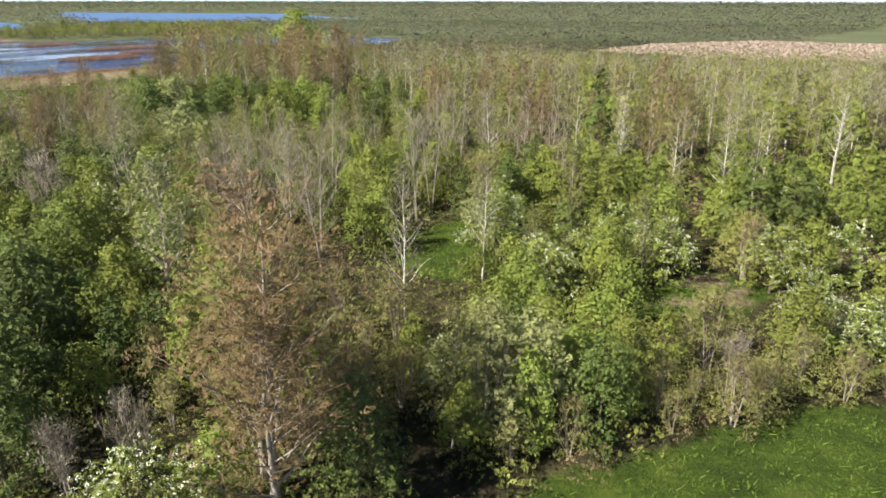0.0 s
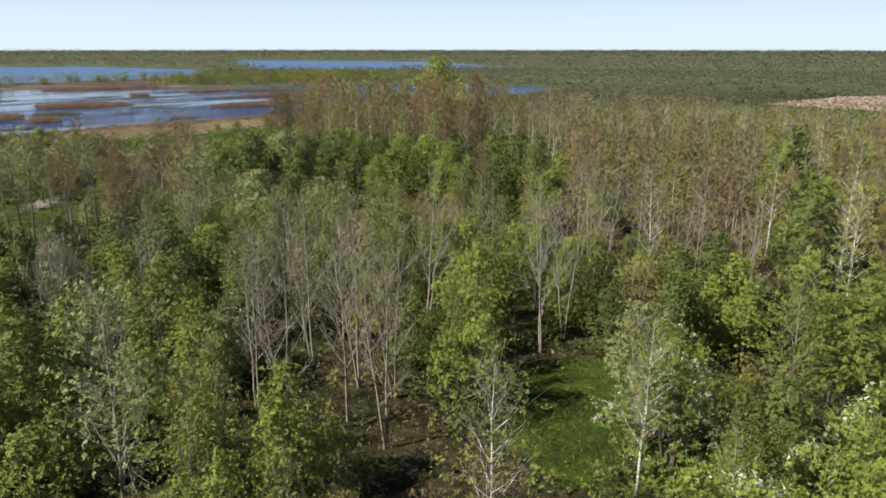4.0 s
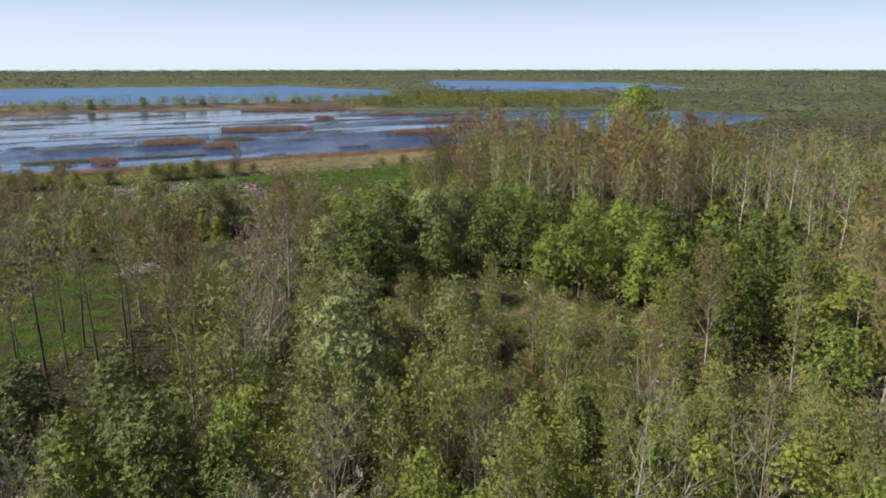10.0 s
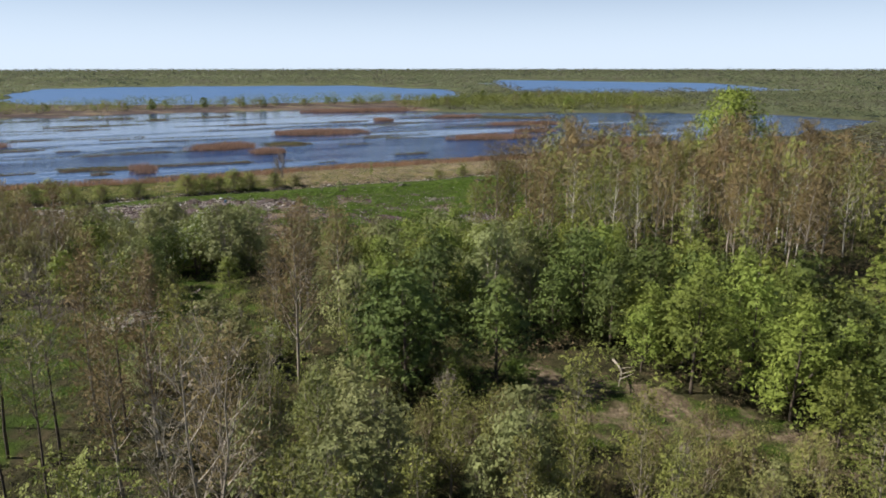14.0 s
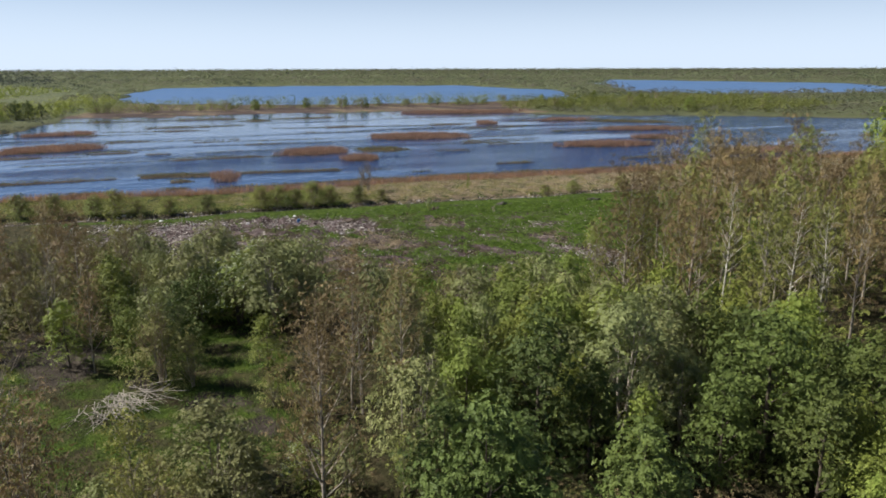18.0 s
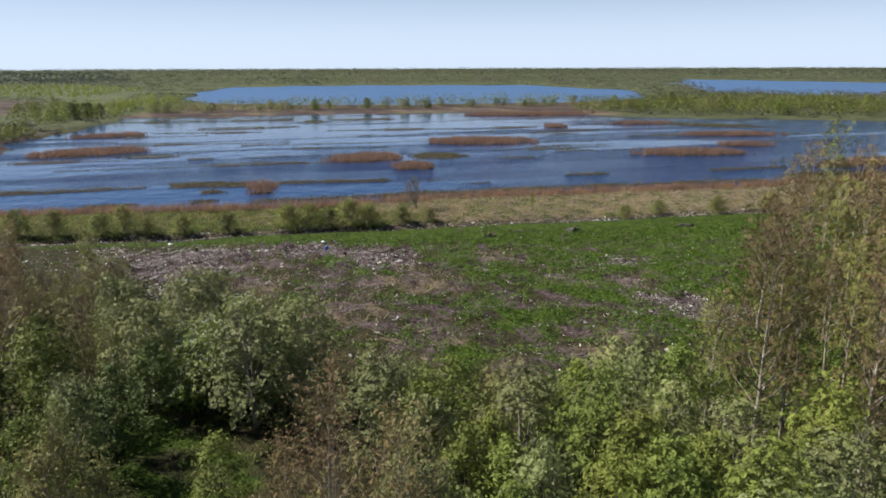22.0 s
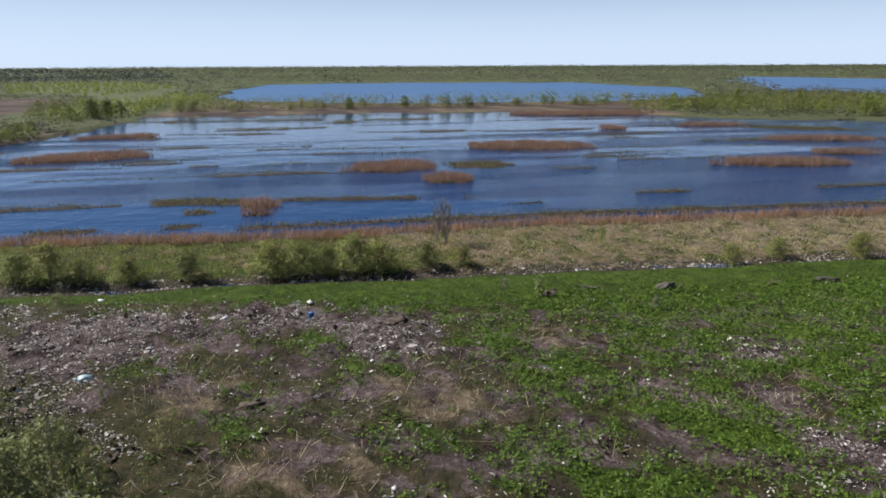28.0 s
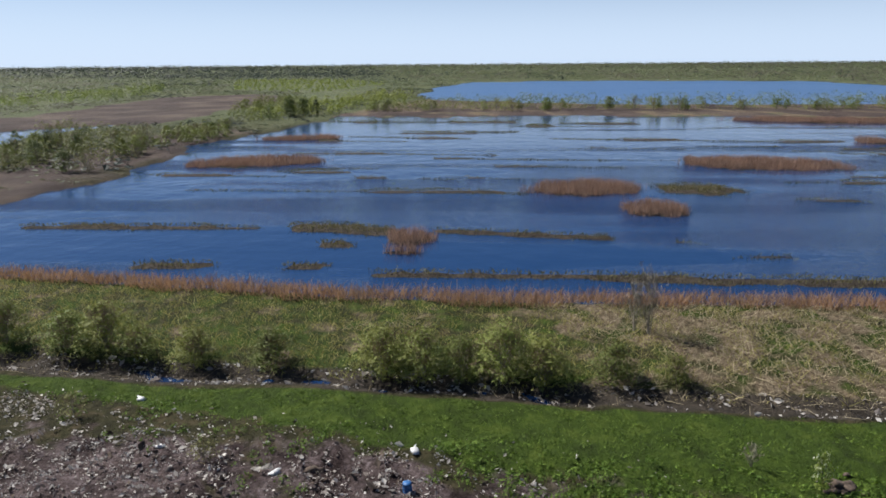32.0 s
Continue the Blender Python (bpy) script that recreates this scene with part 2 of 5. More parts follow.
def water_material(name, calm, colour, rough):
    m, t, p = shader(name)
    p.inputs["Base Color"].default_value = (*colour, 1)
    p.inputs["Roughness"].default_value = rough
    p.inputs["IOR"].default_value = 1.33
    b = node(t, "ShaderNodeBump", Strength=1.0, Distance=0.32)
    t.links.new(noise_at(t, 1.6, 5.0), b.inputs["Height"])
    b2 = node(t, "ShaderNodeBump", Strength=0.25, Distance=0.5)
    t.links.new(noise_at(t, 0.16, 3.0), b2.inputs["Height"])
    t.links.new(b.outputs[0], b2.inputs["Normal"])
    t.links.new(b2.outputs[0], p.inputs["Normal"])
    stretch = node(t, "ShaderNodeMapping")
    stretch.inputs["Scale"].default_value = (0.060, 0.0085, 1.0)
    stretch.inputs["Rotation"].default_value = (0, 0, 0.08)
    t.links.new(t.nodes.new("ShaderNodeNewGeometry").outputs["Position"], stretch.inputs["Vector"])
    ruffle = node(t, "ShaderNodeMapRange")
    ruffle.inputs["From Min"].default_value, ruffle.inputs["From Max"].default_value = 0.47, 0.68
    ruffle.inputs["To Min"].default_value, ruffle.inputs["To Max"].default_value = calm, 1.0
    place = t.nodes.new("ShaderNodeSeparateXYZ")
    t.links.new(t.nodes.new("ShaderNodeNewGeometry").outputs["Position"], place.inputs[0])
    value = noise_at(t, 1.0, 3.0, stretch.outputs[0], 0.5)
    for side, low, high, least, most in ((0, -480.0, -250.0, -0.16, 0.09), (1, 60.0, 280.0, -0.06, 0.10)):  # the wind reaches the open side of the marsh
        reach = node(t, "ShaderNodeMapRange")
        for socket, number in zip(reach.inputs[1:5], (low, high, least, most)):
            socket.default_value = number
        t.links.new(place.outputs[side], reach.inputs[0])
        total = t.nodes.new("ShaderNodeMath")
        t.links.new(value, total.inputs[0])
        t.links.new(reach.outputs[0], total.inputs[1])
        value = total.outputs[0]
    t.links.new(value, ruffle.inputs["Value"])
    t.links.new(ruffle.outputs[0], b.inputs["Strength"])
    return m


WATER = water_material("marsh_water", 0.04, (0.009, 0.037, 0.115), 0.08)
# the lake's base colour holds the reflected sky blue; its true reflection is weakened
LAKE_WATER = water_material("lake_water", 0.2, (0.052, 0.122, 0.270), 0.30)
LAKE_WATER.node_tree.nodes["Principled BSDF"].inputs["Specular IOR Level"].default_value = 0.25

# ground: woodland litter, grass, tipped rubbish, dry straw, peat, wet mud, by cover masks
GROUND, t, p = shader("ground")


def mask(layer, channel):
    a = t.nodes.new("ShaderNodeAttribute")
    a.attribute_name = layer
    s = t.nodes.new("ShaderNodeSeparateColor")
    t.links.new(a.outputs["Color"], s.inputs[0])
    return s.outputs[channel]


def ragged(factor, scale, width=0.5):
    """A mask with its edge broken up by noise."""
    add = t.nodes.new("ShaderNodeMath")
    add.operation = "ADD"
    t.links.new(factor, add.inputs[0])
    sub = t.nodes.new("ShaderNodeMath")
    sub.operation = "MULTIPLY_ADD"
    sub.inputs[1].default_value, sub.inputs[2].default_value = width * 2, -width
    t.links.new(noise_at(t, scale, 6.0), sub.inputs[0])
    t.links.new(sub.outputs[0], add.inputs[1])
    r = node(t, "ShaderNodeMapRange")
    r.inputs["From Min"].default_value, r.inputs["From Max"].default_value = 0.4, 0.6
    t.links.new(add.outputs[0], r.inputs["Value"])
    return r.outputs[0]


litter = ramp(t, noise_at(t, 0.9, 7.0), ((0.3, (0.026, 0.024, 0.012)), (0.5, (0.055, 0.052, 0.022)), (0.7, (0.10, 0.078, 0.044))))
turf = ramp(t, noise_at(t, 0.45, 8.0, rough=0.7), ((0.25, (0.024, 0.034, 0.008)), (0.5, (0.056, 0.092, 0.012)), (0.75, (0.115, 0.155, 0.024))))
straw = ramp(t, noise_at(t, 1.3, 8.0, rough=0.7), ((0.3, (0.075, 0.055, 0.036)), (0.5, (0.19, 0.145, 0.096)), (0.70, (0.36, 0.29, 0.20))))
clods = ramp(t, noise_at(t, 0.33, 6.0, rough=0.65), ((0.38, (0.30, 0.25, 0.25)), (0.56, (1.10, 1.05, 1.06))))
tip = ramp(t, noise_at(t, 2.2, 10.0, rough=0.8), ((0.34, (0.035, 0.025, 0.022)), (0.5, (0.128, 0.100, 0.096)), (0.62, (0.235, 0.198, 0.200)), (0.76, (0.50, 0.46, 0.47))))
tip = mixed(t, "MULTIPLY", 1.0, tip, clods)
peat = ramp(t, noise_at(t, 0.035, 7.0), ((0.3, (0.048, 0.036, 0.034)), (0.5, (0.088, 0.066, 0.058)), (0.7, (0.150, 0.116, 0.092))))
mud = ramp(t, noise_at(t, 0.8, 6.0), ((0.3, (0.035, 0.03, 0.025)), (0.6, (0.085, 0.07, 0.055)), (0.75, (0.13, 0.11, 0.09))))
wood = ramp(t, noise_at(t, 0.012, 9.0, rough=0.7), ((0.3, (0.07, 0.084, 0.042)), (0.5, (0.105, 0.122, 0.060)), (0.66, (0.135, 0.142, 0.075)), (0.8, (0.17, 0.155, 0.10))))
c = mixed(t, "MIX", mask("far", 0), litter, wood)
c = mixed(t, "MIX", ragged(mask("cover", 0), 0.5, 0.35), c, turf)
c = mixed(t, "MIX", ragged(mask("cover", 2), 0.35, 0.6), c, straw)
c = mixed(t, "MIX", ragged(mask("cover", 1), 0.4, 0.6), c, tip)
c = mixed(t, "MIX", ragged(mask("far", 1), 0.02, 0.3), c, peat)
c = mixed(t, "MIX", ragged(mask("far", 2), 0.6, 0.3), c, mud)
t.links.new(c, p.inputs["Base Color"])
p.inputs["Roughness"].default_value = 0.95
p.inputs["Specular IOR Level"].default_value = 0.15
b = node(t, "ShaderNodeBump", Strength=1.0, Distance=0.6)
t.links.new(noise_at(t, 1.7, 9.0, rough=0.75), b.inputs["Height"])
t.links.new(b.outputs[0], p.inputs["Normal"])


def paint(name, colour, rough=0.5, wear=0.25):
    m, t, p = shader(name)
    dark = tuple(v * (1 - wear * 1.6) for v in colour)
    t.links.new(ramp(t, noise_at(t, 5.0, 5.0), ((0.3, dark), (0.65, colour))), p.inputs["Base Color"])
    p.inputs["Roughness"].default_value = rough
    return m


PLASTIC_WHITE = paint("plastic_white", (0.80, 0.80, 0.80))
PLASTIC_BLUE = paint("plastic_blue", (0.04, 0.16, 0.42))
PLASTIC_PALE = paint("plastic_pale_blue", (0.42, 0.56, 0.60))
SCRAP_GREY = reed_material("scrap", (0.16, 0.13, 0.12), (0.80, 0.77, 0.74))
SOIL = paint("dug_soil", (0.13, 0.095, 0.072), 0.95, 0.4)
RUBBER = paint("charred_wood", (0.085, 0.075, 0.065), 0.8, 0.3)

# ---------------------------------------------------------------- mesh building


def mesh_of(name, v, q, mats, slot=None, smooth=False):
    """A mesh of quads from arrays: v (n,3), q (m,4); slot: a material slot for each face."""
    me = bpy.data.meshes.new(name)
    me.vertices.add(len(v))
    me.vertices.foreach_set("co", np.asarray(v, np.float32).ravel())
    me.loops.add(len(q) * 4)
    me.loops.foreach_set("vertex_index", np.asarray(q, np.int32).ravel())
    me.polygons.add(len(q))
    me.polygons.foreach_set("loop_start", np.arange(len(q), dtype=np.int32) * 4)
    me.polygons.foreach_set("loop_total", np.full(len(q), 4, np.int32))
    for m in mats:
        me.materials.append(m)
    if slot is not None:
        me.polygons.foreach_set("material_index", np.asarray(slot, np.int32))
    me.polygons.foreach_set("use_smooth", np.full(len(q), smooth))
    me.update(calc_edges=True)
    return me


def join(parts):
    vs, qs, n = [], [], 0
    for v, q in parts:
        vs.append(v)
        qs.append(q + n)
        n += len(v)
    return np.concatenate(vs), np.concatenate(qs)


def unit(a):
    return a / (np.linalg.norm(a, axis=-1, keepdims=True) + 1e-9)


def tube(pts, radii, sides=5):
    """A tapered tube along pts."""
    pts, radii = np.asarray(pts, float), np.asarray(radii, float)
    d = unit(np.gradient(pts, axis=0))
    side = unit(np.cross(d, np.where(np.abs(d[:, 2:3]) > 0.9, [[1.0, 0, 0]], [[0, 0, 1.0]])))
    up = np.cross(side, d)
    a = np.linspace(0, 2 * np.pi, sides, endpoint=False)
    ring = pts[:, None] + radii[:, None, None] * (np.cos(a)[None, :, None] * side[:, None] + np.sin(a)[None, :, None] * up[:, None])
    i = np.arange(len(pts) - 1)[:, None] * sides
    j = np.arange(sides)[None]
    k = (j + 1) % sides
    q = np.stack([i + j, i + k, i + k + sides, i + j + sides], -1).reshape(-1, 4)
    return ring.reshape(-1, 3), q


def ribbons(a, b, width, r):
    """Thin flat strips from points a to points b."""
    d = unit(b - a)
    side = unit(np.cross(d, r.normal(size=a.shape))) * np.broadcast_to(np.asarray(width, float).reshape(-1, 1), (len(a), 1))
    v = np.stack([a - side, a + side, b + side * 0.35, b - side * 0.35], 1).reshape(-1, 3)
    return v, np.arange(len(a) * 4).reshape(-1, 4)


def kites(c, size, r, flat=0.0, face=None, stray=0.42):
    """Leaf-shaped cards round points c, turned at random or roughly towards face."""
    n = len(c)
    if face is None:
        d = unit(r.normal(size=(n, 3)) * [1, 1, 1 - flat])
        s = unit(np.cross(d, r.normal(size=(n, 3))))
    else:
        f = unit(unit(face) + r.normal(0, stray, (n, 3)))
        d = unit(np.cross(f, r.normal(size=(n, 3))))
        s = np.cross(f, d)
    up = np.cross(d, s)
    z = np.broadcast_to(np.asarray(size, float).reshape(-1, 1), (n, 1)) * r.uniform(0.6, 1.4, (n, 1))
    v = np.stack([c - d * z, c + s * z * 0.55 + up * z * 0.15, c + d * z, c - s * z * 0.55 + up * z * 0.15], 1).reshape(-1, 3)
    return v, np.arange(n * 4).reshape(-1, 4)


def part(name, me, parent, label=""):
    ob = new(name, me)
    ob.parent = parent
    return tagged(ob, label) if label else ob


def stuff(name, data, mats, label, category, slot=None):
    ob = new(name, mesh_of(name, *data, mats, slot))
    return tagged(ob, label, category, kind="stuff")


def smooth(a, b, x):
    k = np.clip((x - a) / (b - a), 0, 1)
    return k * k * (3 - 2 * k)


def waves(x, y, scale, seed=0):
    """Smooth bumpy noise from sines, about -1 to 1."""
    g = np.random.default_rng(1000 + seed)
    out = 0
    for k in range(7):
        f = (1.0 + 0.55 * k) / scale
        a, ph = g.uniform(0, 2 * np.pi, 2)
        out = out + np.sin((x * np.cos(a) + y * np.sin(a)) * f * 2 * np.pi + ph + 1.3 * np.sin((y * np.cos(a) - x * np.sin(a)) * f * 3.1 + ph * 2)) / (1 + 0.5 * k)
    return out / 2.6


TIPPED = [  # heaps of rubbish: centre, half depth, half width
    (-205.4, 99.6, 6.6, 9.2), (-195.5, 98.4, 6.4, 4.5), (-206.4, 115.7, 3.6, 4.7), (-199.1, 124.5, 5.3, 4.6), (-186.7, 100.8, 4.2, 5.0), (-216.9, 90.2, 4.0, 2.6),
    (-170.9, 151.5, 5.5, 4.4), (-189.2, 153.5, 1.9, 3.2), (-174.2, 148.6, 2.9, 2.4),
]
WITHERED = [  # patches of dead growth
    (-187.6, 126.3, 5.4, 4.7), (-195.6, 138.4, 2.0, 3.3), (-181.1, 113.1, 2.5, 5.6), (-192.8, 109.1, 4.0, 3.2), (-165.2, 135.9, 3.8, 3.3),
    (-167.2, 119.3, 5.1, 1.8), (-178.8, 115.0, 3.0, 5.7), (-170.7, 123.5, 2.0, 2.5), (-181.5, 150.5, 2.9, 2.4),
]


def blots(spots, x, y, seed):
    """How deep a place lies in ragged patches, 0 to 1."""
    u, w = x + 2.6 * waves(x, y, 7, seed), y + 2.6 * waves(x, y, 7, seed + 1)
    best = np.zeros(np.shape(x))
    for cx, cy, rx, ry in spots:
        best = np.maximum(best, np.exp(-0.7 * (((u - cx) / rx) ** 2 + ((w - cy) / ry) ** 2)))
    return smooth(0.25, 0.85, best + 0.34 * waves(x, y, 3.4, seed + 2))


def green_width(y):
    """How wide the strip of grass along the ditch is."""
    return np.interp(y, [84, 98, 106, 114, 124, 140], [2.6, 3.4, 6.0, 7.5, 9.5, 12.0])


def heaps(x, y):
    return blots(TIPPED, x, y, 22)


def patchy(x, y):
    """Where weeds have taken the tip: all but the heaps and the withered patches, with gaps."""
    gaps = 0.8 * waves(x + 3 * waves(x, y, 9, 71), y + 3 * waves(x, y, 9, 72), 12, 73)
    return 0.27 + gaps + 0.016 * (y - 128) - 1.1 * blots(WITHERED, x, y, 81) - 0.9 * heaps(x, y)


def outline(poly, x, y):
    """Signed distance to a polygon, positive inside."""
    pts = np.array(poly, float)
    best = np.full(np.shape(x), 1e9)
    inside = np.zeros(np.shape(x), bool)
    for (ax, ay), (bx, by) in zip(pts, np.roll(pts, -1, 0)):
        ex, ey = bx - ax, by - ay
        k = np.clip(((x - ax) * ex + (y - ay) * ey) / (ex * ex + ey * ey), 0, 1)
        best = np.minimum(best, np.hypot(x - ax - k * ex, y - ay - k * ey))
        if abs(ey) > 1e-9:
            cross = ((ay > y) != (by > y)) & (x < (bx - ax) * (y - ay) / ey + ax)
            inside ^= cross
    return np.where(inside, best, -best)


# ---------------------------------------------------------------- plan of the land
DITCH_Y = [-400, 60, 88, 110, 138, 165, 187, 230, 420]
DITCH_X = [-250, -223.5, -221.3, -219.6, -216.3, -213.8, -211.3, -208, -215]
SHORE_Y = [-400, 55, 80, 102, 140, 176, 209, 300, 420]
SHORE_X = [-280, -250, -246.5, -242.0, -239.8, -238.2, -234.5, -236, -246]
MARSH = [(-252, 30), (-330, 44), (-385, 38), (-432, 50), (-500, 62), (-500, 150), (-495, 234), (-470, 270), (-415, 316), (-392, 361), (-330, 440), (-262, 440), (-225, 300), (-225, 30)]
LAKE = [(-690, 80), (-640, 92), (-586, 206), (-563, 333), (-600, 425), (-780, 510), (-1010, 482), (-1075, 276), (-1060, 115), (-850, 85)]
FAR_LAKE = [(-618, 578), (-716, 556), (-800, 615), (-1000, 700), (-1250, 900), (-850, 1015), (-555, 830)]
SIDE_POOL = [(-372, -16), (-392, -24), (-426, -29), (-462, -20), (-448, -42), (-424, -58), (-390, -52)]
FIELD = [(-216, 92), (-213, 140), (-209, 200), (-182, 200), (-176, 165), (-160, 146), (-152, 128), (-166, 116), (-182, 108), (-194, 98), (-204, 84)]
DRY_FIELD = [(-126, 372), (-112, 440), (-70, 500), (40, 500), (60, 385), (-10, 362), (-66, 352)]
SPIT = [(-488, 55), (-640, 80), (-600, 200), (-575, 340), (-590, 420), (-520, 330), (-440, 300), (-488, 240)]
PEAT = [(-452, 2), (-562, 2), (-700, -8), (-720, -48), (-688, -98), (-570, -98), (-494, -96), (-400, -110), (-400, -60), (-450, -40)]
GLADES = [
    [(-163, 87), (-167, 101), (-164, 105), (-148, 108), (-136, 105), (-135, 96), (-138, 88), (-150, 82)],
    [(-136, 74), (-150, 86), (-140, 95), (-124, 84), (-120, 76)],
    [(-122, 121), (-114, 127), (-104, 131), (-94, 134), (-93, 130), (-103, 124), (-109, 115), (-118, 118)],
    [(-62, 90), (-58, 98), (-54, 94), (-51, 83), (-56, 84)],
    [(-37, 84), (-32, 94), (-27, 92), (-30, 84)],
    [(-34.8, 58.0), (-32, 61.5), (-28.5, 66), (-21.5, 74.5), (-8, 80), (-8, 60), (-22, 50)],
]
RIDGES = [  # low banks of sedge: from, to, half width, height
    (-308, 67, -306, 110, 0.8, 0.3), (-306, 114, -304, 131, 1.3, 0.3), (-275.5, 55, -275, 82, 1.4, 0.3), (-275, 82, -275, 90, 0.7, 0.15),
    (-254, 82, -254.5, 90, 1.3, 0.25), (-275, 97, -273, 110, 2.2, 0.3), (-273, 117, -269, 141, 1.1, 0.3), (-254, 100, -254.5, 104.5, 0.9, 0.22),
    (-251, 111, -250, 141, 1.0, 0.3), (-249.5, 141, -248.5, 165, 1.3, 0.34), (-248.5, 165, -246.7, 184, 1.2, 0.3), (-246.7, 184, -243.4, 220, 1.0, 0.3),
    (-328, 50, -325, 81, 0.8, 0.3), (-333, 79, -332, 91, 1.6, 0.25), (-323, 97, -322.5, 103, 1.0, 0.2), (-322, 112, -321, 118, 1.0, 0.2),
    (-366, 85, -361, 127, 1.0, 0.2), (-353, 130, -351, 150, 1.2, 0.25), (-411, 82, -403, 120, 1.3, 0.25), (-427, 98, -422, 115, 1.2, 0.2),
    (-424, 122, -424, 135, 2.4, 0.25), (-402, 148, -390, 226, 1.4, 0.3), (-474, 64, -466, 138, 2.0, 0.25), (-459, 158, -456, 184, 2.2, 0.25),
    (-315, 196, -314, 211, 1.1, 0.3), (-298, 180, -296, 190, 0.8, 0.2), (-363, 218, -359, 233, 1.2, 0.2), (-342, 247, -341, 266, 1.6, 0.25),
    (-264, 183, -263, 193, 0.9, 0.2), (-267, 150, -266, 153.5, 0.6, 0.15), (-260, 220, -259, 240, 0.9, 0.25), (-259, 155, -259, 161.5, 0.7, 0.12),
]

for k in range(40):  # narrow drowned banks, all about parallel to the shore
    a = random.uniform(-485, -300)
    m = random.uniform(60, 330)
    n = random.uniform(4, 26)
    RIDGES.append((a, m - n, a + random.uniform(-1, 5), m + n, random.uniform(0.4, 0.9), random.uniform(0.08, 0.16)))


def land(x, y):
    """Height of the ground, and how reedy, sedgy and muddy it is."""
    xd, xs = np.interp(y, DITCH_Y, DITCH_X), np.interp(y, SHORE_Y, SHORE_X)
    z = 0.75 + 0.25 * waves(x, y, 60, 1) + 0.08 * waves(x, y, 9, 2)
    east = smooth(xd - 0.2, xd + 1.0, x)
    field = smooth(-2, 6, outline(FIELD, x, y) + 2 * waves(x, y, 12, 3))
    z = z + field * (0.35 + 0.16 * waves(x, y, 5, 4) + 0.16 * waves(x, y, 2.7, 5))
    mounds = field * smooth(0.1, 0.9, waves(x, y, 6.5, 61)) * smooth(-14, 4, 132 - y)
    z = z + 0.55 * mounds
    ditch = np.exp(-(((x - xd + 2.2 + 0.5 * waves(x, y, 14, 6)) / 1.8) ** 2)) * smooth(20, 60, y) * smooth(330, 280, y)
    z = z - (0.62 + 0.34 * waves(x, y, 7, 29)) * ditch
    marsh = smooth(-1.5, 2.5, outline(MARSH, x, y) + 4 * waves(x, y, 45, 7) + 1.5 * waves(x, y, 11, 8)) * smooth(0.8, -1.4, x - xs + 0.7 * waves(x, y, 8, 9))
    lake = smooth(-6, 6, outline(LAKE, x, y) + 9 * waves(x, y, 160, 10))
    lake = np.maximum(lake, smooth(-6, 6, outline(FAR_LAKE, x, y) + 12 * waves(x, y, 200, 11)))
    lake = np.maximum(lake, smooth(-3, 3, outline(SIDE_POOL, x, y) + 1.5 * waves(x, y, 40, 12)))
    wet = np.maximum(marsh, lake)
    z = z * (1 - wet) - 0.55 * wet
    reed, sedge = np.zeros_like(z), np.zeros_like(z)
    if np.min(x) > -205:
        return z, reed, sedge, field, ditch, wet, xd, xs
    rough = 0.22 * waves(x, y, 9, 13) + 0.12 * waves(x, y, 3.5, 14)
    torn = 0.28 * waves(x, y, 8, 15) + 0.22 * waves(x, y, 20, 16)
    for cx, cy, along, across, turn, kind in ISLANDS:
        c, s = math.cos(radians(turn)), math.sin(radians(turn))
        u, w = (x - cx) * c + (y - cy) * s, (y - cy) * c - (x - cx) * s
        k = smooth(1.15, 0.75, np.hypot(u / across, w / along) + rough)
        z = np.maximum(z, k * 0.8 - 0.55)
        if kind == "reed":
            reed = np.maximum(reed, k)
        else:
            sedge = np.maximum(sedge, k)
    for ax, ay, bx, by, half, high in RIDGES:
        ex, ey = bx - ax, by - ay
        k = np.clip(((x - ax) * ex + (y - ay) * ey) / (ex * ex + ey * ey), 0, 1)
        d = np.hypot(x - ax - k * ex, y - ay - k * ey) / (1.3 * half)
        f = smooth(1.3, 0.5, d + torn)
        z = np.maximum(z, f * (0.55 + high) - 0.55)
        sedge = np.maximum(sedge, f)
    return z, reed, sedge, field, ditch, wet, xd, xs


ISLANDS = [  # centre, half length along y, half width along x, turn, growth
    (-308, 144, 11.0, 6.5, 8, "reed"), (-288, 152, 5.0, 5.0, 0, "reed"), (-341, 189, 18.0, 8.5, -12, "reed"), (-291, 236, 17.0, 5.5, -15, "reed"),
    (-308, 165, 9.0, 6.5, -10, "sedge"), (-275, 102, 6.5, 3.2, 0, "sedge"), (-265, 104, 3.0, 2.2, 0, "sedge"), (-268, 114, 3.8, 3.2, 0, "reed"), (-261, 113, 2.5, 1.6, 0, "reed"),
    (-389, 240, 5.5, 5.0, 0, "reed"), (-392, 281, 14.0, 3.0, -15, "reed"), (-335, 284, 19.0, 4.0, -16, "reed"), (-304, 265, 9.5, 3.0, -15, "reed"),
    (-449, 147, 5.0, 7.0, 0, "sedge"), (-463, 259, 33.0, 8.5, -17, "reed"), (-314, 204, 2.2, 1.4, 0, "sedge"), (-372, 306, 20.0, 7.0, -35, "sedge"),
    (-258, 266, 16.0, 4.0, 0, "reed"), (-346, 69, 17.0, 6.5, 14, "reed"), (-403, 67, 13.5, 4.0, 8, "reed"), (-246, 240, 12.0, 3.0, 0, "sedge"),
]

# ---------------------------------------------------------------- ground and water


def axis(low, fine_low, fine_high, high, step, grow):
    a, s = [fine_high], step
    while a[-1] < high:
        s = min(s * grow, 160)
        a.append(a[-1] + s)
    b, s = [fine_low], step
    while b[-1] > low:
        s = min(s * grow, 160)
        b.append(b[-1] - s)
    return np.array(b[:0:-1] + list(np.arange(fine_low, fine_high, step)) + a)


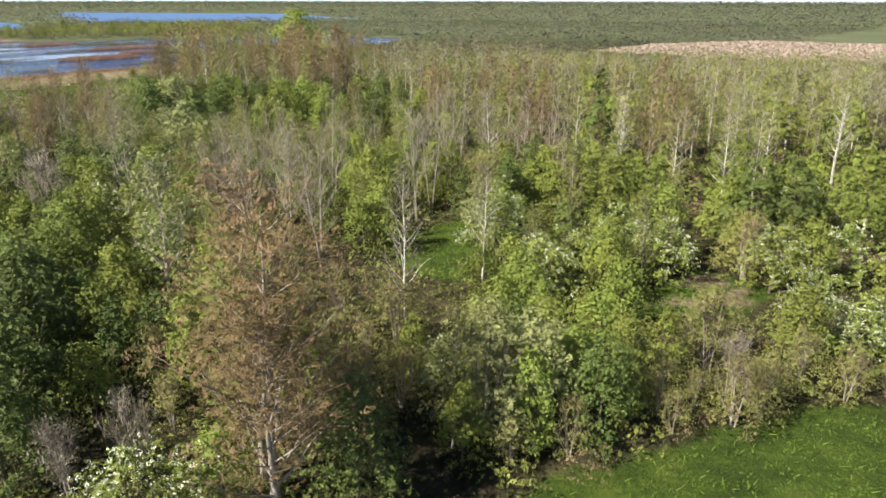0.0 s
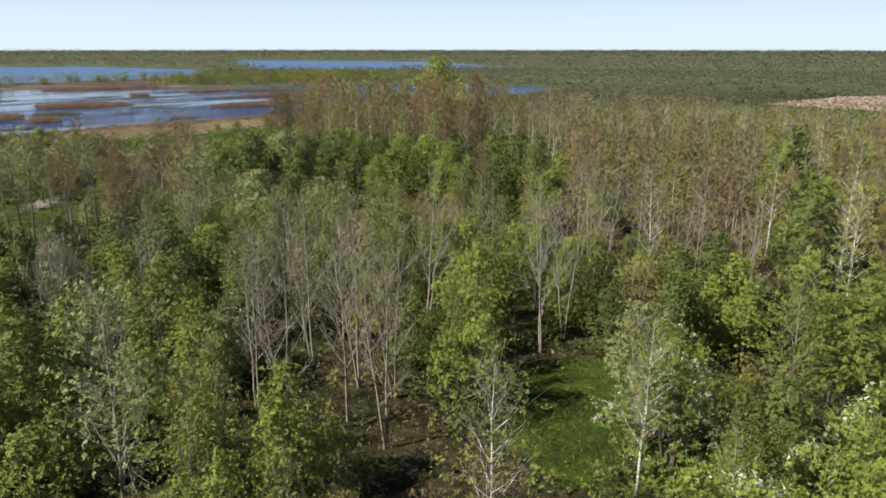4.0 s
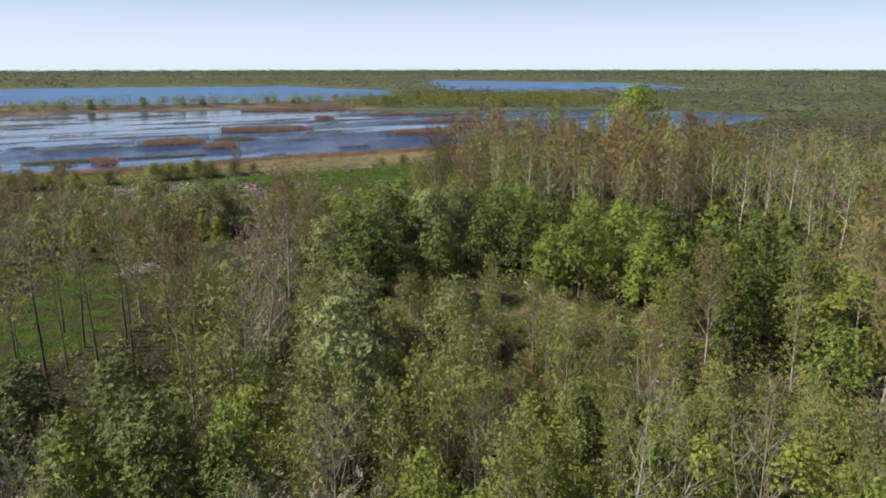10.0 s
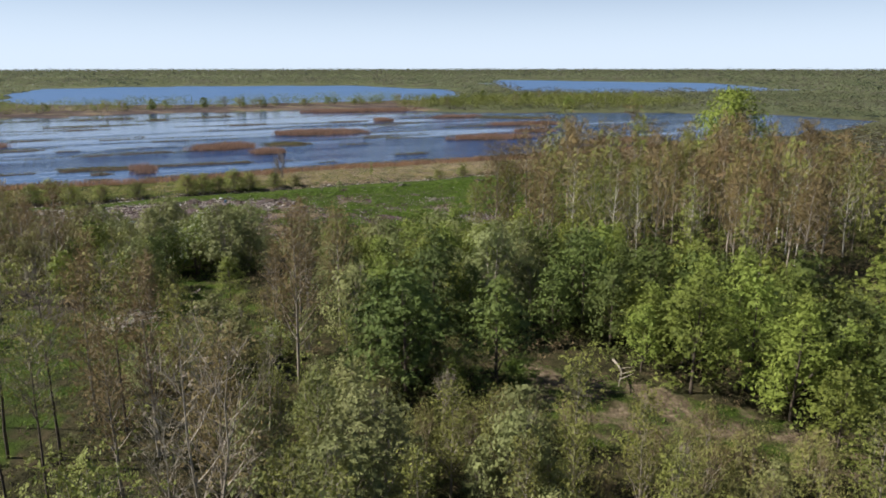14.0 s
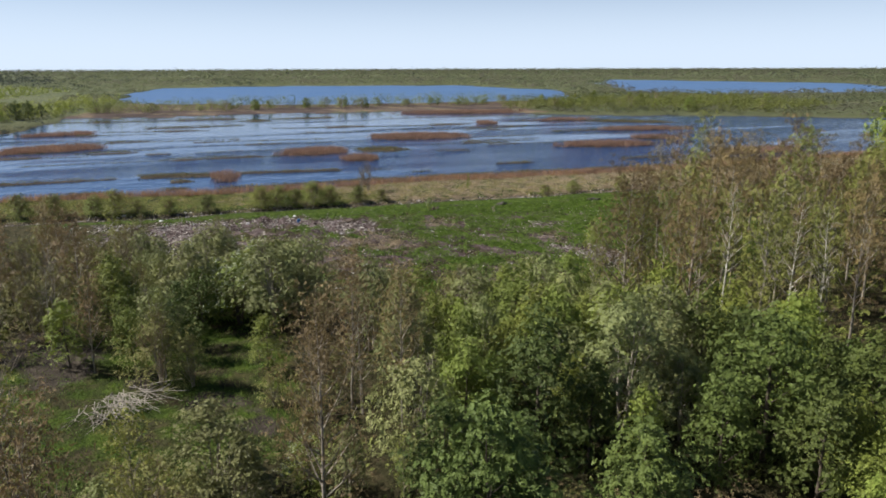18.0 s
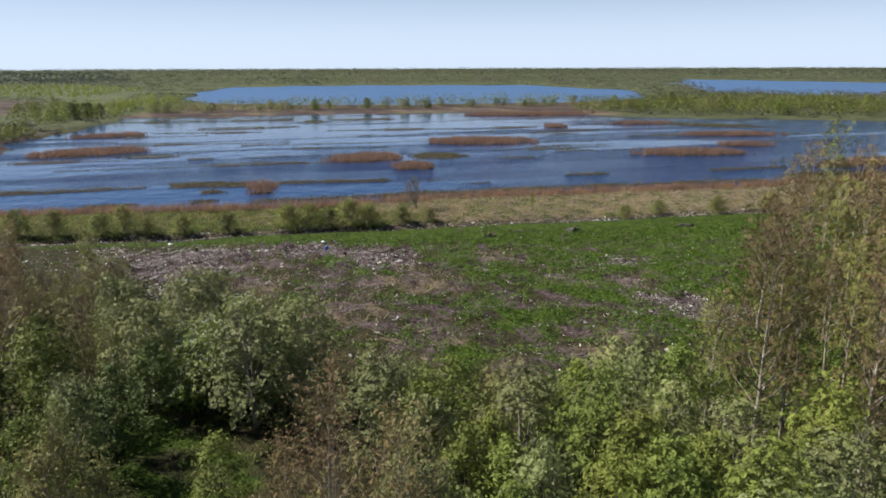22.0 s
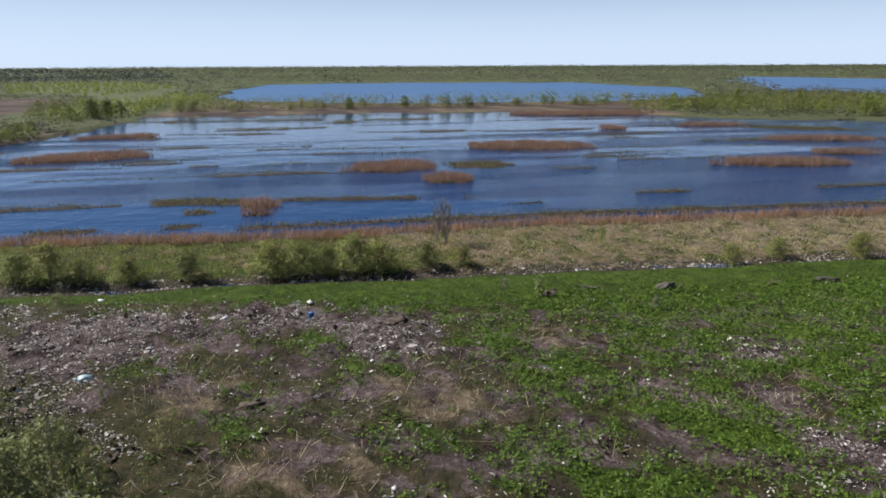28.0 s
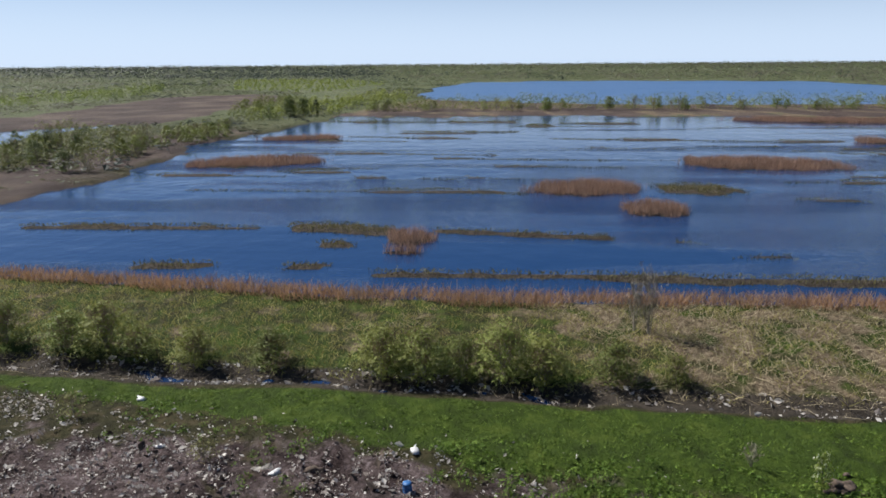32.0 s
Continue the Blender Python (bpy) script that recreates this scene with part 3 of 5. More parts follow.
gx = axis(-4600, -270, -20, 2600, 1.5, 1.045)
gy = axis(-2600, 45, 205, 4600, 1.5, 1.045)
GX, GY = np.meshgrid(gx, gy, indexing="ij")
Z, reedy, sedgy, fieldy, ditchy, wetness, XD, XS = land(GX, GY)
nx, ny = GX.shape
idx = np.arange(nx * ny).reshape(nx, ny)
quads = np.stack([idx[:-1, :-1], idx[1:, :-1], idx[1:, 1:], idx[:-1, 1:]], -1).reshape(-1, 4)
gm = mesh_of("ground", np.stack([GX, GY, Z], -1).reshape(-1, 3), quads, [GROUND], smooth=True)


def store(name, *channels):
    at = gm.color_attributes.new(name, "FLOAT_COLOR", "POINT")
    data = np.ones((nx * ny, 4), np.float32)
    for i, ch in enumerate(channels):
        data[:, i] = np.clip(ch, 0, 1).ravel()
    at.data.foreach_set("color", data.ravel())


glade = np.zeros_like(Z)
for poly in GLADES:
    glade = np.maximum(glade, smooth(-3.2, 0.8, outline(poly, GX, GY) + 0.8 * waves(GX, GY, 7, 20)))
bank = smooth(1, 3, XD - GX) * smooth(-3, 0, GX - XS) * smooth(20, 60, GY) * smooth(330, 280, GY)
verge = smooth(1.25, 0.6, (GX - XD + 1.2 * waves(GX, GY, 9, 21)) / green_width(GY)) * smooth(-0.5, 0.8, GX - XD) * smooth(60, 90, GY) * smooth(300, 240, GY)
heap = heaps(GX, GY) * (1 - verge)
straw_mask = np.maximum(np.maximum(fieldy * np.maximum(smooth(-0.15, 0.6, waves(GX, GY, 11, 24)) * 0.4, 0.6 * blots(WITHERED, GX, GY, 81)), bank * (0.36 + 0.24 * smooth(112, 150, GY + 12 * waves(GX, GY, 18, 25))) * (0.9 + 0.6 * waves(GX, GY, 6, 62))), reedy)
straw_mask = np.maximum(straw_mask, smooth(-6, 6, outline(DRY_FIELD, GX, GY)) * 1.2)
straw_mask = np.maximum(straw_mask, 0.95 * smooth(-8, 8, outline(SPIT, GX, GY) + 8 * waves(GX, GY, 50, 28)) * (0.72 + 0.35 * waves(GX, GY, 40, 74)))
straw_mask = np.maximum(straw_mask, (0.5 + 0.3 * waves(GX, GY, 6, 68)) * glade * smooth(-126, -120, GX) * smooth(108, 114, GY))
straw_mask = np.maximum(straw_mask, (0.55 + 0.3 * waves(GX, GY, 5, 75)) * glade * smooth(-60, -30, GX) * smooth(80, 86, GY))
earth = np.zeros_like(Z)  # bare brown soil in the glade
for cx, cy, sx, sy in ((-158, 89, 6, 4), (-163, 85, 5, 4), (-146, 100.5, 2.2, 3.0), (-141, 103, 3.2, 1.6), (-152, 96, 2.5, 2)):
    earth = np.maximum(earth, np.exp(-(((GX - cx) / sx) ** 2 + ((GY - cy) / sy) ** 2)) * (0.85 + 0.5 * waves(GX, GY, 3.5, 66)))
away = np.hypot(GX + 110, GY - 120)
store("cover", np.maximum.reduce([fieldy * 0.85 * smooth(-0.1, 0.6, patchy(GX, GY)) * (1 - 0.7 * heap), verge, glade * np.where(GX > -72, 0.95, 0.52 + 0.25 * waves(GX, GY, 5, 67)), bank * 0.5, sedgy * 0.8]), np.maximum(heap, 0.46 + 0.3 * waves(GX, GY, 8, 63)) * fieldy * (1 - verge), straw_mask * (1 - verge))
store("far", smooth(260, 420, away) * (1 - bank), smooth(-12, 12, outline(PEAT, GX, GY) + 14 * waves(GX, GY, 120, 26)) + (0.62 + 0.3 * waves(GX, GY, 32, 76)) * smooth(-8, 8, outline(SPIT, GX, GY) + 8 * waves(GX, GY, 50, 28)) + 0.9 * smooth(70, 20, GY + 8 * waves(GX, GY, 60, 27)) * smooth(-255, -300, GX) * smooth(-480, -400, GX) * smooth(0, 30, GY), np.maximum.reduce([ditchy * 1.2, wetness, earth * 1.1]))
ground = tagged(new("ground", gm), "flat marshland ground with turf, woodland litter, peat and tipped rubbish", "ground", kind="structure")

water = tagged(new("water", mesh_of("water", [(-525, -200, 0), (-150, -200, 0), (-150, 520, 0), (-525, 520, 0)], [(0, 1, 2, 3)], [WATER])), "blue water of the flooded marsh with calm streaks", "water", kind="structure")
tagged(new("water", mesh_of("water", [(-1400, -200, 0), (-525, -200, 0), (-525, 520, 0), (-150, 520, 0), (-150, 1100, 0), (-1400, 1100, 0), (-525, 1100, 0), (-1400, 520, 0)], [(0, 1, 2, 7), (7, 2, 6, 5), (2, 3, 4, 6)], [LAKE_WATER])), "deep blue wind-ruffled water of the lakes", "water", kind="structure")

# ---------------------------------------------------------------- trees


def limbs(r, h, trunk_r, n, start, reach, rise, sides=4, lean=0.03, stems=1):
    """Trunk and limbs: the tubes, and points along the limbs with their directions."""
    out, tips, ways = [], [], []
    for s in range(stems):
        k = np.linspace(0, 1, 7)
        a0 = r.uniform(0, 6.28)
        off = 0.0 if stems == 1 else 0.13 * h * r.uniform(0.5, 1.0)
        px = np.cumsum(r.normal(0, lean, 7)) * h * 0.12 + off * k * math.cos(a0)
        py = np.cumsum(r.normal(0, lean, 7)) * h * 0.12 + off * k * math.sin(a0)
        px, py = px - px[0] + (stems > 1) * 0.12 * math.cos(a0), py - py[0] + (stems > 1) * 0.12 * math.sin(a0)
        hs = h * (1 if s == 0 else r.uniform(0.75, 0.98))
        trunk = np.stack([px, py, k * hs - 0.15], -1)
        out.append(tube(trunk, trunk_r * (1 - 0.93 * k), sides + 1))
        m = max(3, n // stems)
        for i in range(m):
            f = start + (0.97 - start) * (i + r.uniform(0, 1)) / m
            base = np.array([np.interp(f, k, trunk[:, j]) for j in range(3)])
            a = i * 2.4 + r.uniform(-0.5, 0.5)
            L = reach * h * (1.05 - 0.75 * f) * r.uniform(0.65, 1.2)
            w = np.array([math.cos(a), math.sin(a), 0])
            q = np.linspace(0, 1, 4)[:, None]
            pts = base + L * (w * q * math.cos(rise) + np.array([0, 0, 1.0]) * (q * math.sin(rise) + 0.25 * q * q) + r.normal(0, 0.035, (4, 3)) * q)
            rad = trunk_r * (1 - 0.9 * f) * 0.5
            out.append(tube(pts, rad * (1 - 0.85 * q[:, 0]) + 0.006, 3))
            for j in (1, 2, 3):
                tips.append(pts[j])
                ways.append(unit(pts[j] - pts[j - 1]))
        tips.append(trunk[-1])
        ways.append(np.array([0, 0, 1.0]))
    return (join(out[:1]) if stems == 1 else join(out[:: max(3, n // stems) + 1]), join([o for i, o in enumerate(out) if i % (max(3, n // stems) + 1)])), np.array(tips), np.array(ways)


def twigs(r, tips, ways, n, length, width, up=0.5):
    i = r.integers(0, len(tips), n)
    a = tips[i] + r.normal(0, 0.08, (n, 3))
    d = unit(ways[i] * 0.7 + r.normal(0, 0.55, (n, 3)) + np.array([0, 0, up]))
    b = a + d * r.uniform(0.4, 1.0, (n, 1)) * length
    return ribbons(a, b, width, r), b


def crown_points(r, h, low, radius, clumps, per, spread, peak=0.55):
    """Leaf places in clumps that fill an uneven crown."""
    f = r.beta(1.6, 1.5, clumps)
    z = low + (h - low) * f
    env = np.sin(np.clip(f, 0.02, 0.98) ** peak * np.pi) ** 0.6
    a = r.uniform(0, 6.283, clumps)
    lump = 1 + 0.22 * np.sin(a * 3 + r.uniform(0, 6)) + 0.14 * np.sin(a * 5 + f * 7)
    d = radius * env * lump * np.sqrt(r.uniform(0.25, 1.0, clumps))
    c = np.stack([d * np.cos(a), d * np.sin(a), z], -1)
    pts = c[:, None] + r.normal(0, 1, (clumps, per, 3)) * spread * r.uniform(0.6, 1.3, (clumps, 1, 1)) * [1, 1, 0.75]
    face = (pts - c[:, None]) / spread * 0.6 + np.stack([np.cos(a), np.sin(a), 0.9 + 0 * a], -1)[:, None] * [0.8, 0.8, 1.0]
    pts, face = pts.reshape(-1, 3), face.reshape(-1, 3)
    pts[:, 2] = np.maximum(pts[:, 2], 0.15)
    return np.concatenate([pts, face], 1)


def grown(kind, seed, fine=1.0):
    """Arrays of one tree of a kind: its height, trunk, crown, crown slots and materials. fine: how finely it is split."""
    r = np.random.default_rng(seed)
    two = None
    big = fine ** -0.5

    def some(n):
        return int(n * fine)

    def haze(ends, n, size):
        n = some(n)
        c = ends[r.integers(0, len(ends), n)] + r.normal(0, 0.38, (n, 3))
        return kites(c, size * big, r)

    def leaves(low, radius, clumps, per, spread, peak, size):
        pts = crown_points(r, h, low, radius, clumps, max(some(per), 2), spread, peak)
        return kites(pts[:, :3], size * big, r, 0.0, pts[:, 3:])

    if kind == "bare":
        h = 12.0
        tr, tips, ways = limbs(r, h, 0.095, 26, 0.25, 0.26, 0.75, lean=0.045, stems=int(r.integers(1, 3)))
        one, ends = twigs(r, tips, ways, some(440), 1.3, 0.010 * big, 0.6)
        mats, bark, two = ("twig_grey", "grey"), "dead", haze(ends, 260, 0.17)
    elif kind == "birch":
        h = 13.0
        tr, tips, ways = limbs(r, h, 0.13, 28, 0.3, 0.2, 0.7, lean=0.035)
        one, ends = twigs(r, tips, ways, some(650), 1.2, 0.012 * big, 0.2)
        mats, bark, two = ("twig_grey", "olive"), "birch", haze(ends, 620, 0.19)
    elif kind == "brown":
        h = 13.0
        tr, tips, ways = limbs(r, h, 0.15, 28, 0.25, 0.26, 0.75, stems=int(r.integers(1, 3)))
        one, ends = twigs(r, tips, ways, some(600), 1.3, 0.012 * big, 0.5)
        mats, bark, two = ("twig_brown", "rust"), "grey", haze(ends, 1400, 0.21)
    elif kind == "olive":
        h = 13.0
        tr, tips, ways = limbs(r, h, 0.14, 26, 0.2, 0.2, 0.8)
        one, ends = twigs(r, tips, ways, some(400), 1.2, 0.012 * big, 0.3)
        mats, bark, two = ("twig_grey", "olive"), "grey", haze(ends, 1400, 0.22)
    elif kind == "pole":
        h = 13.0
        tr, tips, ways = limbs(r, h, 0.12, 16, 0.5, 0.22, 0.7, lean=0.03)
        one, ends = twigs(r, tips, ways, some(450), 1.1, 0.012 * big, 0.4)
        mats, bark, two = ("twig_grey", "olive"), "dark", haze(ends, 420, 0.2)
    elif kind == "grey":
        h = 12.0
        tr, tips, ways = limbs(r, h, 0.15, 26, 0.2, 0.26, 0.6)
        one, ends = twigs(r, tips, ways, some(800), 1.2, 0.013 * big, 0.3)
        mats, bark, two = ("twig_grey", "silver"), "dead", haze(ends, 900, 0.19)
    elif kind == "silver":
        h = 8.0
        tr, tips, ways = limbs(r, h * 0.92, 0.12, 18, 0.1, 0.32, 0.85, stems=3)
        one = leaves(0.5, 2.7, 95, 20, 0.38, 0.55, 0.215)
        two, ends = twigs(r, tips, ways, some(260), 1.0, 0.012 * big, 0.5)
        mats, bark = ("silver", "twig_grey"), "grey"
    elif kind == "green":
        h = 8.0
        tr, tips, ways = limbs(r, h * 0.9, 0.12, 14, 0.15, 0.28, 0.7)
        one = leaves(0.2, 2.15, 85, 24, 0.36, 0.5, 0.185)
        mats, bark = ("green",), "dark"
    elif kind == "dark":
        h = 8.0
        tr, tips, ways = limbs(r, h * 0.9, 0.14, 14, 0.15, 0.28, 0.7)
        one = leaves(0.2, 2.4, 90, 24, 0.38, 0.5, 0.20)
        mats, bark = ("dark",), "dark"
    elif kind == "cherry":
        h = 6.5
        tr, tips, ways = limbs(r, h * 0.9, 0.09, 16, 0.1, 0.32, 0.8, stems=3)
        one = leaves(0.2, 2.5, 85, 18, 0.34, 0.55, 0.20)
        top = one[0].reshape(-1, 4, 3).mean(1)
        top = top[top[:, 2] > 0.3 * h]
        top = top[r.integers(0, len(top), some(850))] * [1.07, 1.07, 1.03] + r.normal(0, 0.06, (some(850), 3))
        mats, bark, two = ("green", "blossom"), "dark", kites(top, 0.15 * big, r)
    elif kind == "scrub":
        h = 5.5
        tr, tips, ways = limbs(r, h * 0.9, 0.06, 24, 0.03, 0.45, 0.95, stems=6)
        one, ends = twigs(r, tips, ways, some(560), 1.0, 0.011 * big, 0.8)
        mats, bark, two = ("twig_brown", "scrub"), "grey", leaves(0.1, 2.4, 90, 14, 0.4, 0.6, 0.17)
    elif kind == "barebush":
        h = 5.0
        tr, tips, ways = limbs(r, h * 0.9, 0.05, 26, 0.03, 0.45, 0.95, stems=6)
        one, ends = twigs(r, tips, ways, some(800), 0.9, 0.011 * big, 0.7)
        mats, bark, two = ("twig_grey", "grey"), "grey", haze(ends, 260, 0.19)
    elif kind == "round":
        h = 20.0
        tr, tips, ways = limbs(r, h * 0.9, 0.42, 26, 0.15, 0.36, 0.6)
        fine = big = 1.0
        one = leaves(1.5, 9.0, 240, 16, 0.9, 0.55, 0.5)
        mats, bark = ("yellow",), "dark"
    elif kind == "bank":
        h = 4.2
        tr, tips, ways = limbs(r, h * 0.85, 0.05, 24, 0.03, 0.5, 1.0, stems=6)
        fine = big = 1.0
        two, ends = twigs(r, tips, ways, 700, 0.9, 0.012, 0.9)
        one = leaves(0.05, 1.75, 110, 18, 0.32, 0.6, 0.15)
        mats, bark = ("bankleaf", "twig_brown"), "grey"
    crown = one if two is None else join([one, two])
    slot = np.zeros(len(crown[1]), int)
    slot[len(one[1]):] = 1
    return h, tr, crown, slot, [LEAF[m] for m in mats], BARK[bark]


KINDS = {  # the name of the thing, its label, how many shapes
    "bare": ("birch", "leafless grey birch with white branches and fine twigs", 3),
    "birch": ("birch", "slender white-barked birch with few small new leaves", 3),
    "brown": ("aspen", "tall aspen in rust-brown catkins, not yet in leaf", 3),
    "olive": ("aspen", "tall slim aspen in sparse olive-yellow new leaf", 3),
    "pole": ("alder", "thin dark-trunked alder with bare lower stem", 2),
    "grey": ("birch", "silvery grey tree with pale trunk, budding", 1),
    "silver": ("willow", "grey-green willow with many stems and silvery leaves", 3),
    "green": ("alder", "leafy young alder in fresh bright green", 3),
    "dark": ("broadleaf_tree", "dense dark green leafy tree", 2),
    "cherry": ("bird_cherry", "bird cherry bush covered in white blossom", 2),
    "scrub": ("willow_bush", "olive-brown willow bush in bud", 2),
    "barebush": ("willow_bush", "leafless brown-grey thicket bush", 1),
    "round": ("poplar", "large round tree in bright yellow-green leaf", 1),
    "bank": ("willow_bush", "rounded yellow-green willow bush on the ditch bank", 3),
}
SHAPES = {}
for n, (kind, (name, label, count)) in enumerate(KINDS.items()):
    for s in range(count):
        for fine in (1.0, 0.28):
            h, tr, crown, slot, mats, bark = grown(kind, 100 * n + s, fine)
            blossom = None
            if kind == "cherry":  # the flowers are a mesh of their own
                leafs = int((slot == 0).sum())
                blossom = mesh_of("blossom", crown[0][leafs * 4:], crown[1][leafs:] - leafs * 4, mats[1:])
                crown, slot, mats = (crown[0][:leafs * 4], crown[1][:leafs]), slot[:leafs], mats[:1]
            SHAPES.setdefault((kind, fine == 1.0), []).append((h, mesh_of("trunk", *tr[0], [bark], smooth=True), mesh_of("branchwork", *tr[1], [bark], smooth=True), mesh_of("crown", *crown, mats, slot), blossom))


def ground_at(x, y):
    """The ground's height from the nearest corner of its grid."""
    return float(Z[min(np.searchsorted(gx, x), nx - 1), min(np.searchsorted(gy, y), ny - 1)])


tree_rng = random.Random(5)
TAKEN = []


STRIP = [(-20, 45), (-20, 96), (-60, 112), (-94, 146), (-150, 142), (-186, 112), (-176, 96), (-130, 84), (-104, 74), (-70, 44)]


def close_by(x, y):
    """Whether a place lies in the strip of land that is seen from near."""
    return float(outline(STRIP, np.array(x), np.array(y))) > 0


def plant(kind, x, y, h, wide=1.0, room=0.2):
    """One tree as a thing of its own: an empty at its foot, a trunk and a crown."""
    name, label, count = KINDS[kind]
    h0, trunk, branches, crown, blossom = SHAPES[kind, close_by(x, y)][tree_rng.randrange(count)]
    root = new(name)
    k = h / h0
    root.matrix_basis = Matrix.LocRotScale((x, y, max(ground_at(x, y), -0.2)), Euler((tree_rng.uniform(-0.03, 0.03), tree_rng.uniform(-0.03, 0.03), tree_rng.uniform(0, 6.28))), (k * wide, k * wide, k))
    part("trunk", trunk, root)
    part("branchwork", branches, root)["kind"] = "stuff"
    top = part("crown", crown, root)
    top["kind"] = "stuff"
    if blossom:
        part("blossom", blossom, top, "clusters of white blossom")["kind"] = "stuff"
    tagged(root, label, "tree" if h0 > 6 else "bush", group=name + " trees of the wood" if kind != "bank" else "bushes along the ditch")
    TAKEN.append((x, y, h * room))
    return root


PLANTED = {
    "brown": [(-40.5, 127.1, 13), (-55.5, 115.2, 12), (-125.5, 104.2, 13), (-119.8, 92.7, 12), (-171.6, 186.3, 16), (-140.7, 109.8, 11), (-135.6, 112.0, 11), (-127.1, 89.6, 11), (-115.6, 90.0, 10), (-169.0, 168.2, 15), (-171.5, 89.7, 10), (-143.2, 108.1, 7)],
    "grey": [(-65.5, 64.8, 12)],
    "cherry": [(-48.3, 86.4, 7.5), (-41.6, 78.6, 6.5), (-20.2, 80.4, 5), (-77.7, 79.1, 5), (-47.8, 47.1, 6), (-26.7, 92.3, 6), (-82.7, 72.8, 7), (-168.0, 107.1, 7), (-162.7, 104.4, 7), (-165.3, 102.8, 6)],
    "green": [(-41.7, 95.4, 11), (-24.1, 79.3, 6), (-31.5, 72.5, 5), (-35.5, 71.7, 6), (-75.5, 64.5, 9), (-58.8, 53.1, 5), (-66.6, 61.6, 7), (-46.9, 50.7, 5), (-35.5, 78.6, 6), (-29.8, 138.3, 11), (-19.9, 121.4, 8), (-79.0, 75.2, 9), (-94.8, 89.1, 8), (-108.6, 129.9, 10), (-69.1, 100.0, 8), (-63.6, 101.6, 7), (-67.1, 94.3, 8), (-57.1, 107.9, 7), (-52.7, 104.5, 6), (-143.7, 124.7, 9), (-115.9, 112.8, 4), (-127.3, 137.5, 9), (-112.8, 136.0, 9), (-106.7, 134.2, 10), (-96.8, 129.8, 7), (-163.2, 93.4, 8), (-151.4, 119.1, 7), (-132.1, 116.9, 6), (-133.7, 114.8, 6), (-139.8, 125.0, 8), (-134.2, 127.9, 9), (-150.0, 105.1, 5), (-157.0, 89.8, 6)],
    "olive": [(-44.0, 92.6, 11), (-40.0, 60.6, 8), (-35.8, 97.8, 8), (-68.4, 104.5, 9), (-160.0, 156.3, 14), (-185.9, 181.4, 16), (-126.1, 95.6, 9), (-169.9, 185.6, 15), (-144.7, 138.0, 13), (-148.6, 135.5, 10), (-190.4, 92.8, 8)],
    "scrub": [(-29.0, 75.1, 6), (-48.9, 69.5, 5), (-52.0, 67.4, 6), (-29.0, 94.6, 6), (-57.6, 102.1, 7), (-119.4, 107.5, 4), (-150.3, 97.0, 6)],
    "silver": [(-39.1, 62.7, 8), (-37.0, 64.7, 7), (-75.7, 76.7, 6), (-104.4, 100.8, 9), (-54.6, 95.9, 6), (-102.2, 98.3, 8), (-163.7, 111.2, 8), (-166.0, 100.5, 8), (-129.4, 125.4, 10), (-159.6, 107.5, 9), (-173.1, 103.1, 8), (-152.4, 116.5, 7), (-146.7, 122.0, 8), (-152.5, 131.2, 6.5), (-134.1, 131.3, 9), (-132.4, 123.0, 7), (-177.5, 102.1, 6), (-166.3, 106.8, 6)],
    "bare": [(-61.9, 78.5, 12), (-66.1, 79.3, 12), (-67.3, 75.7, 12), (-71.4, 76.5, 11), (-68.6, 82.9, 13), (-66.0, 83.5, 12), (-74.1, 83.5, 13), (-71.8, 93.3, 13), (-65.6, 109.2, 13), (-62.8, 100.0, 13), (-62.6, 96.5, 13), (-119.2, 99.8, 7), (-118.2, 95.3, 9), (-139.6, 110.3, 8), (-138.8, 106.6, 7), (-161.5, 88.0, 9)],
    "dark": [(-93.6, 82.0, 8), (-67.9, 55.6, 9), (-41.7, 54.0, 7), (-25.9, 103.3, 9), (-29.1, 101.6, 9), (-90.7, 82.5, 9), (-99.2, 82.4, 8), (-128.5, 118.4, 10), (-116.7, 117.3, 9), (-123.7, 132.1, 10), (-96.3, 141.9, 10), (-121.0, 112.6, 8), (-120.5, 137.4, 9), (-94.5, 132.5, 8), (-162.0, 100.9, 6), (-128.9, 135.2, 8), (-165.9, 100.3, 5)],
    "barebush": [(-53.5, 47.7, 5), (-91.3, 73.9, 9)],
    "birch": [(-48.5, 127.4, 14), (-33.2, 111.7, 12), (-59.9, 109.6, 13), (-146.8, 150.1, 13), (-137.8, 149.0, 13), (-48.4, 70.0, 12.5), (-48.4, 82.6, 10.5)],
    "pole": [(-124.4, 84.2, 13), (-121.5, 87.1, 13), (-123.5, 91.3, 13), (-129.4, 83.3, 12)],
}
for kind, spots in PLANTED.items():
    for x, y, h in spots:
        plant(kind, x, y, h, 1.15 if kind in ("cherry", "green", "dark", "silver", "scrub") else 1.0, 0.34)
plant("round", -187.0, 232.5, 19.6)
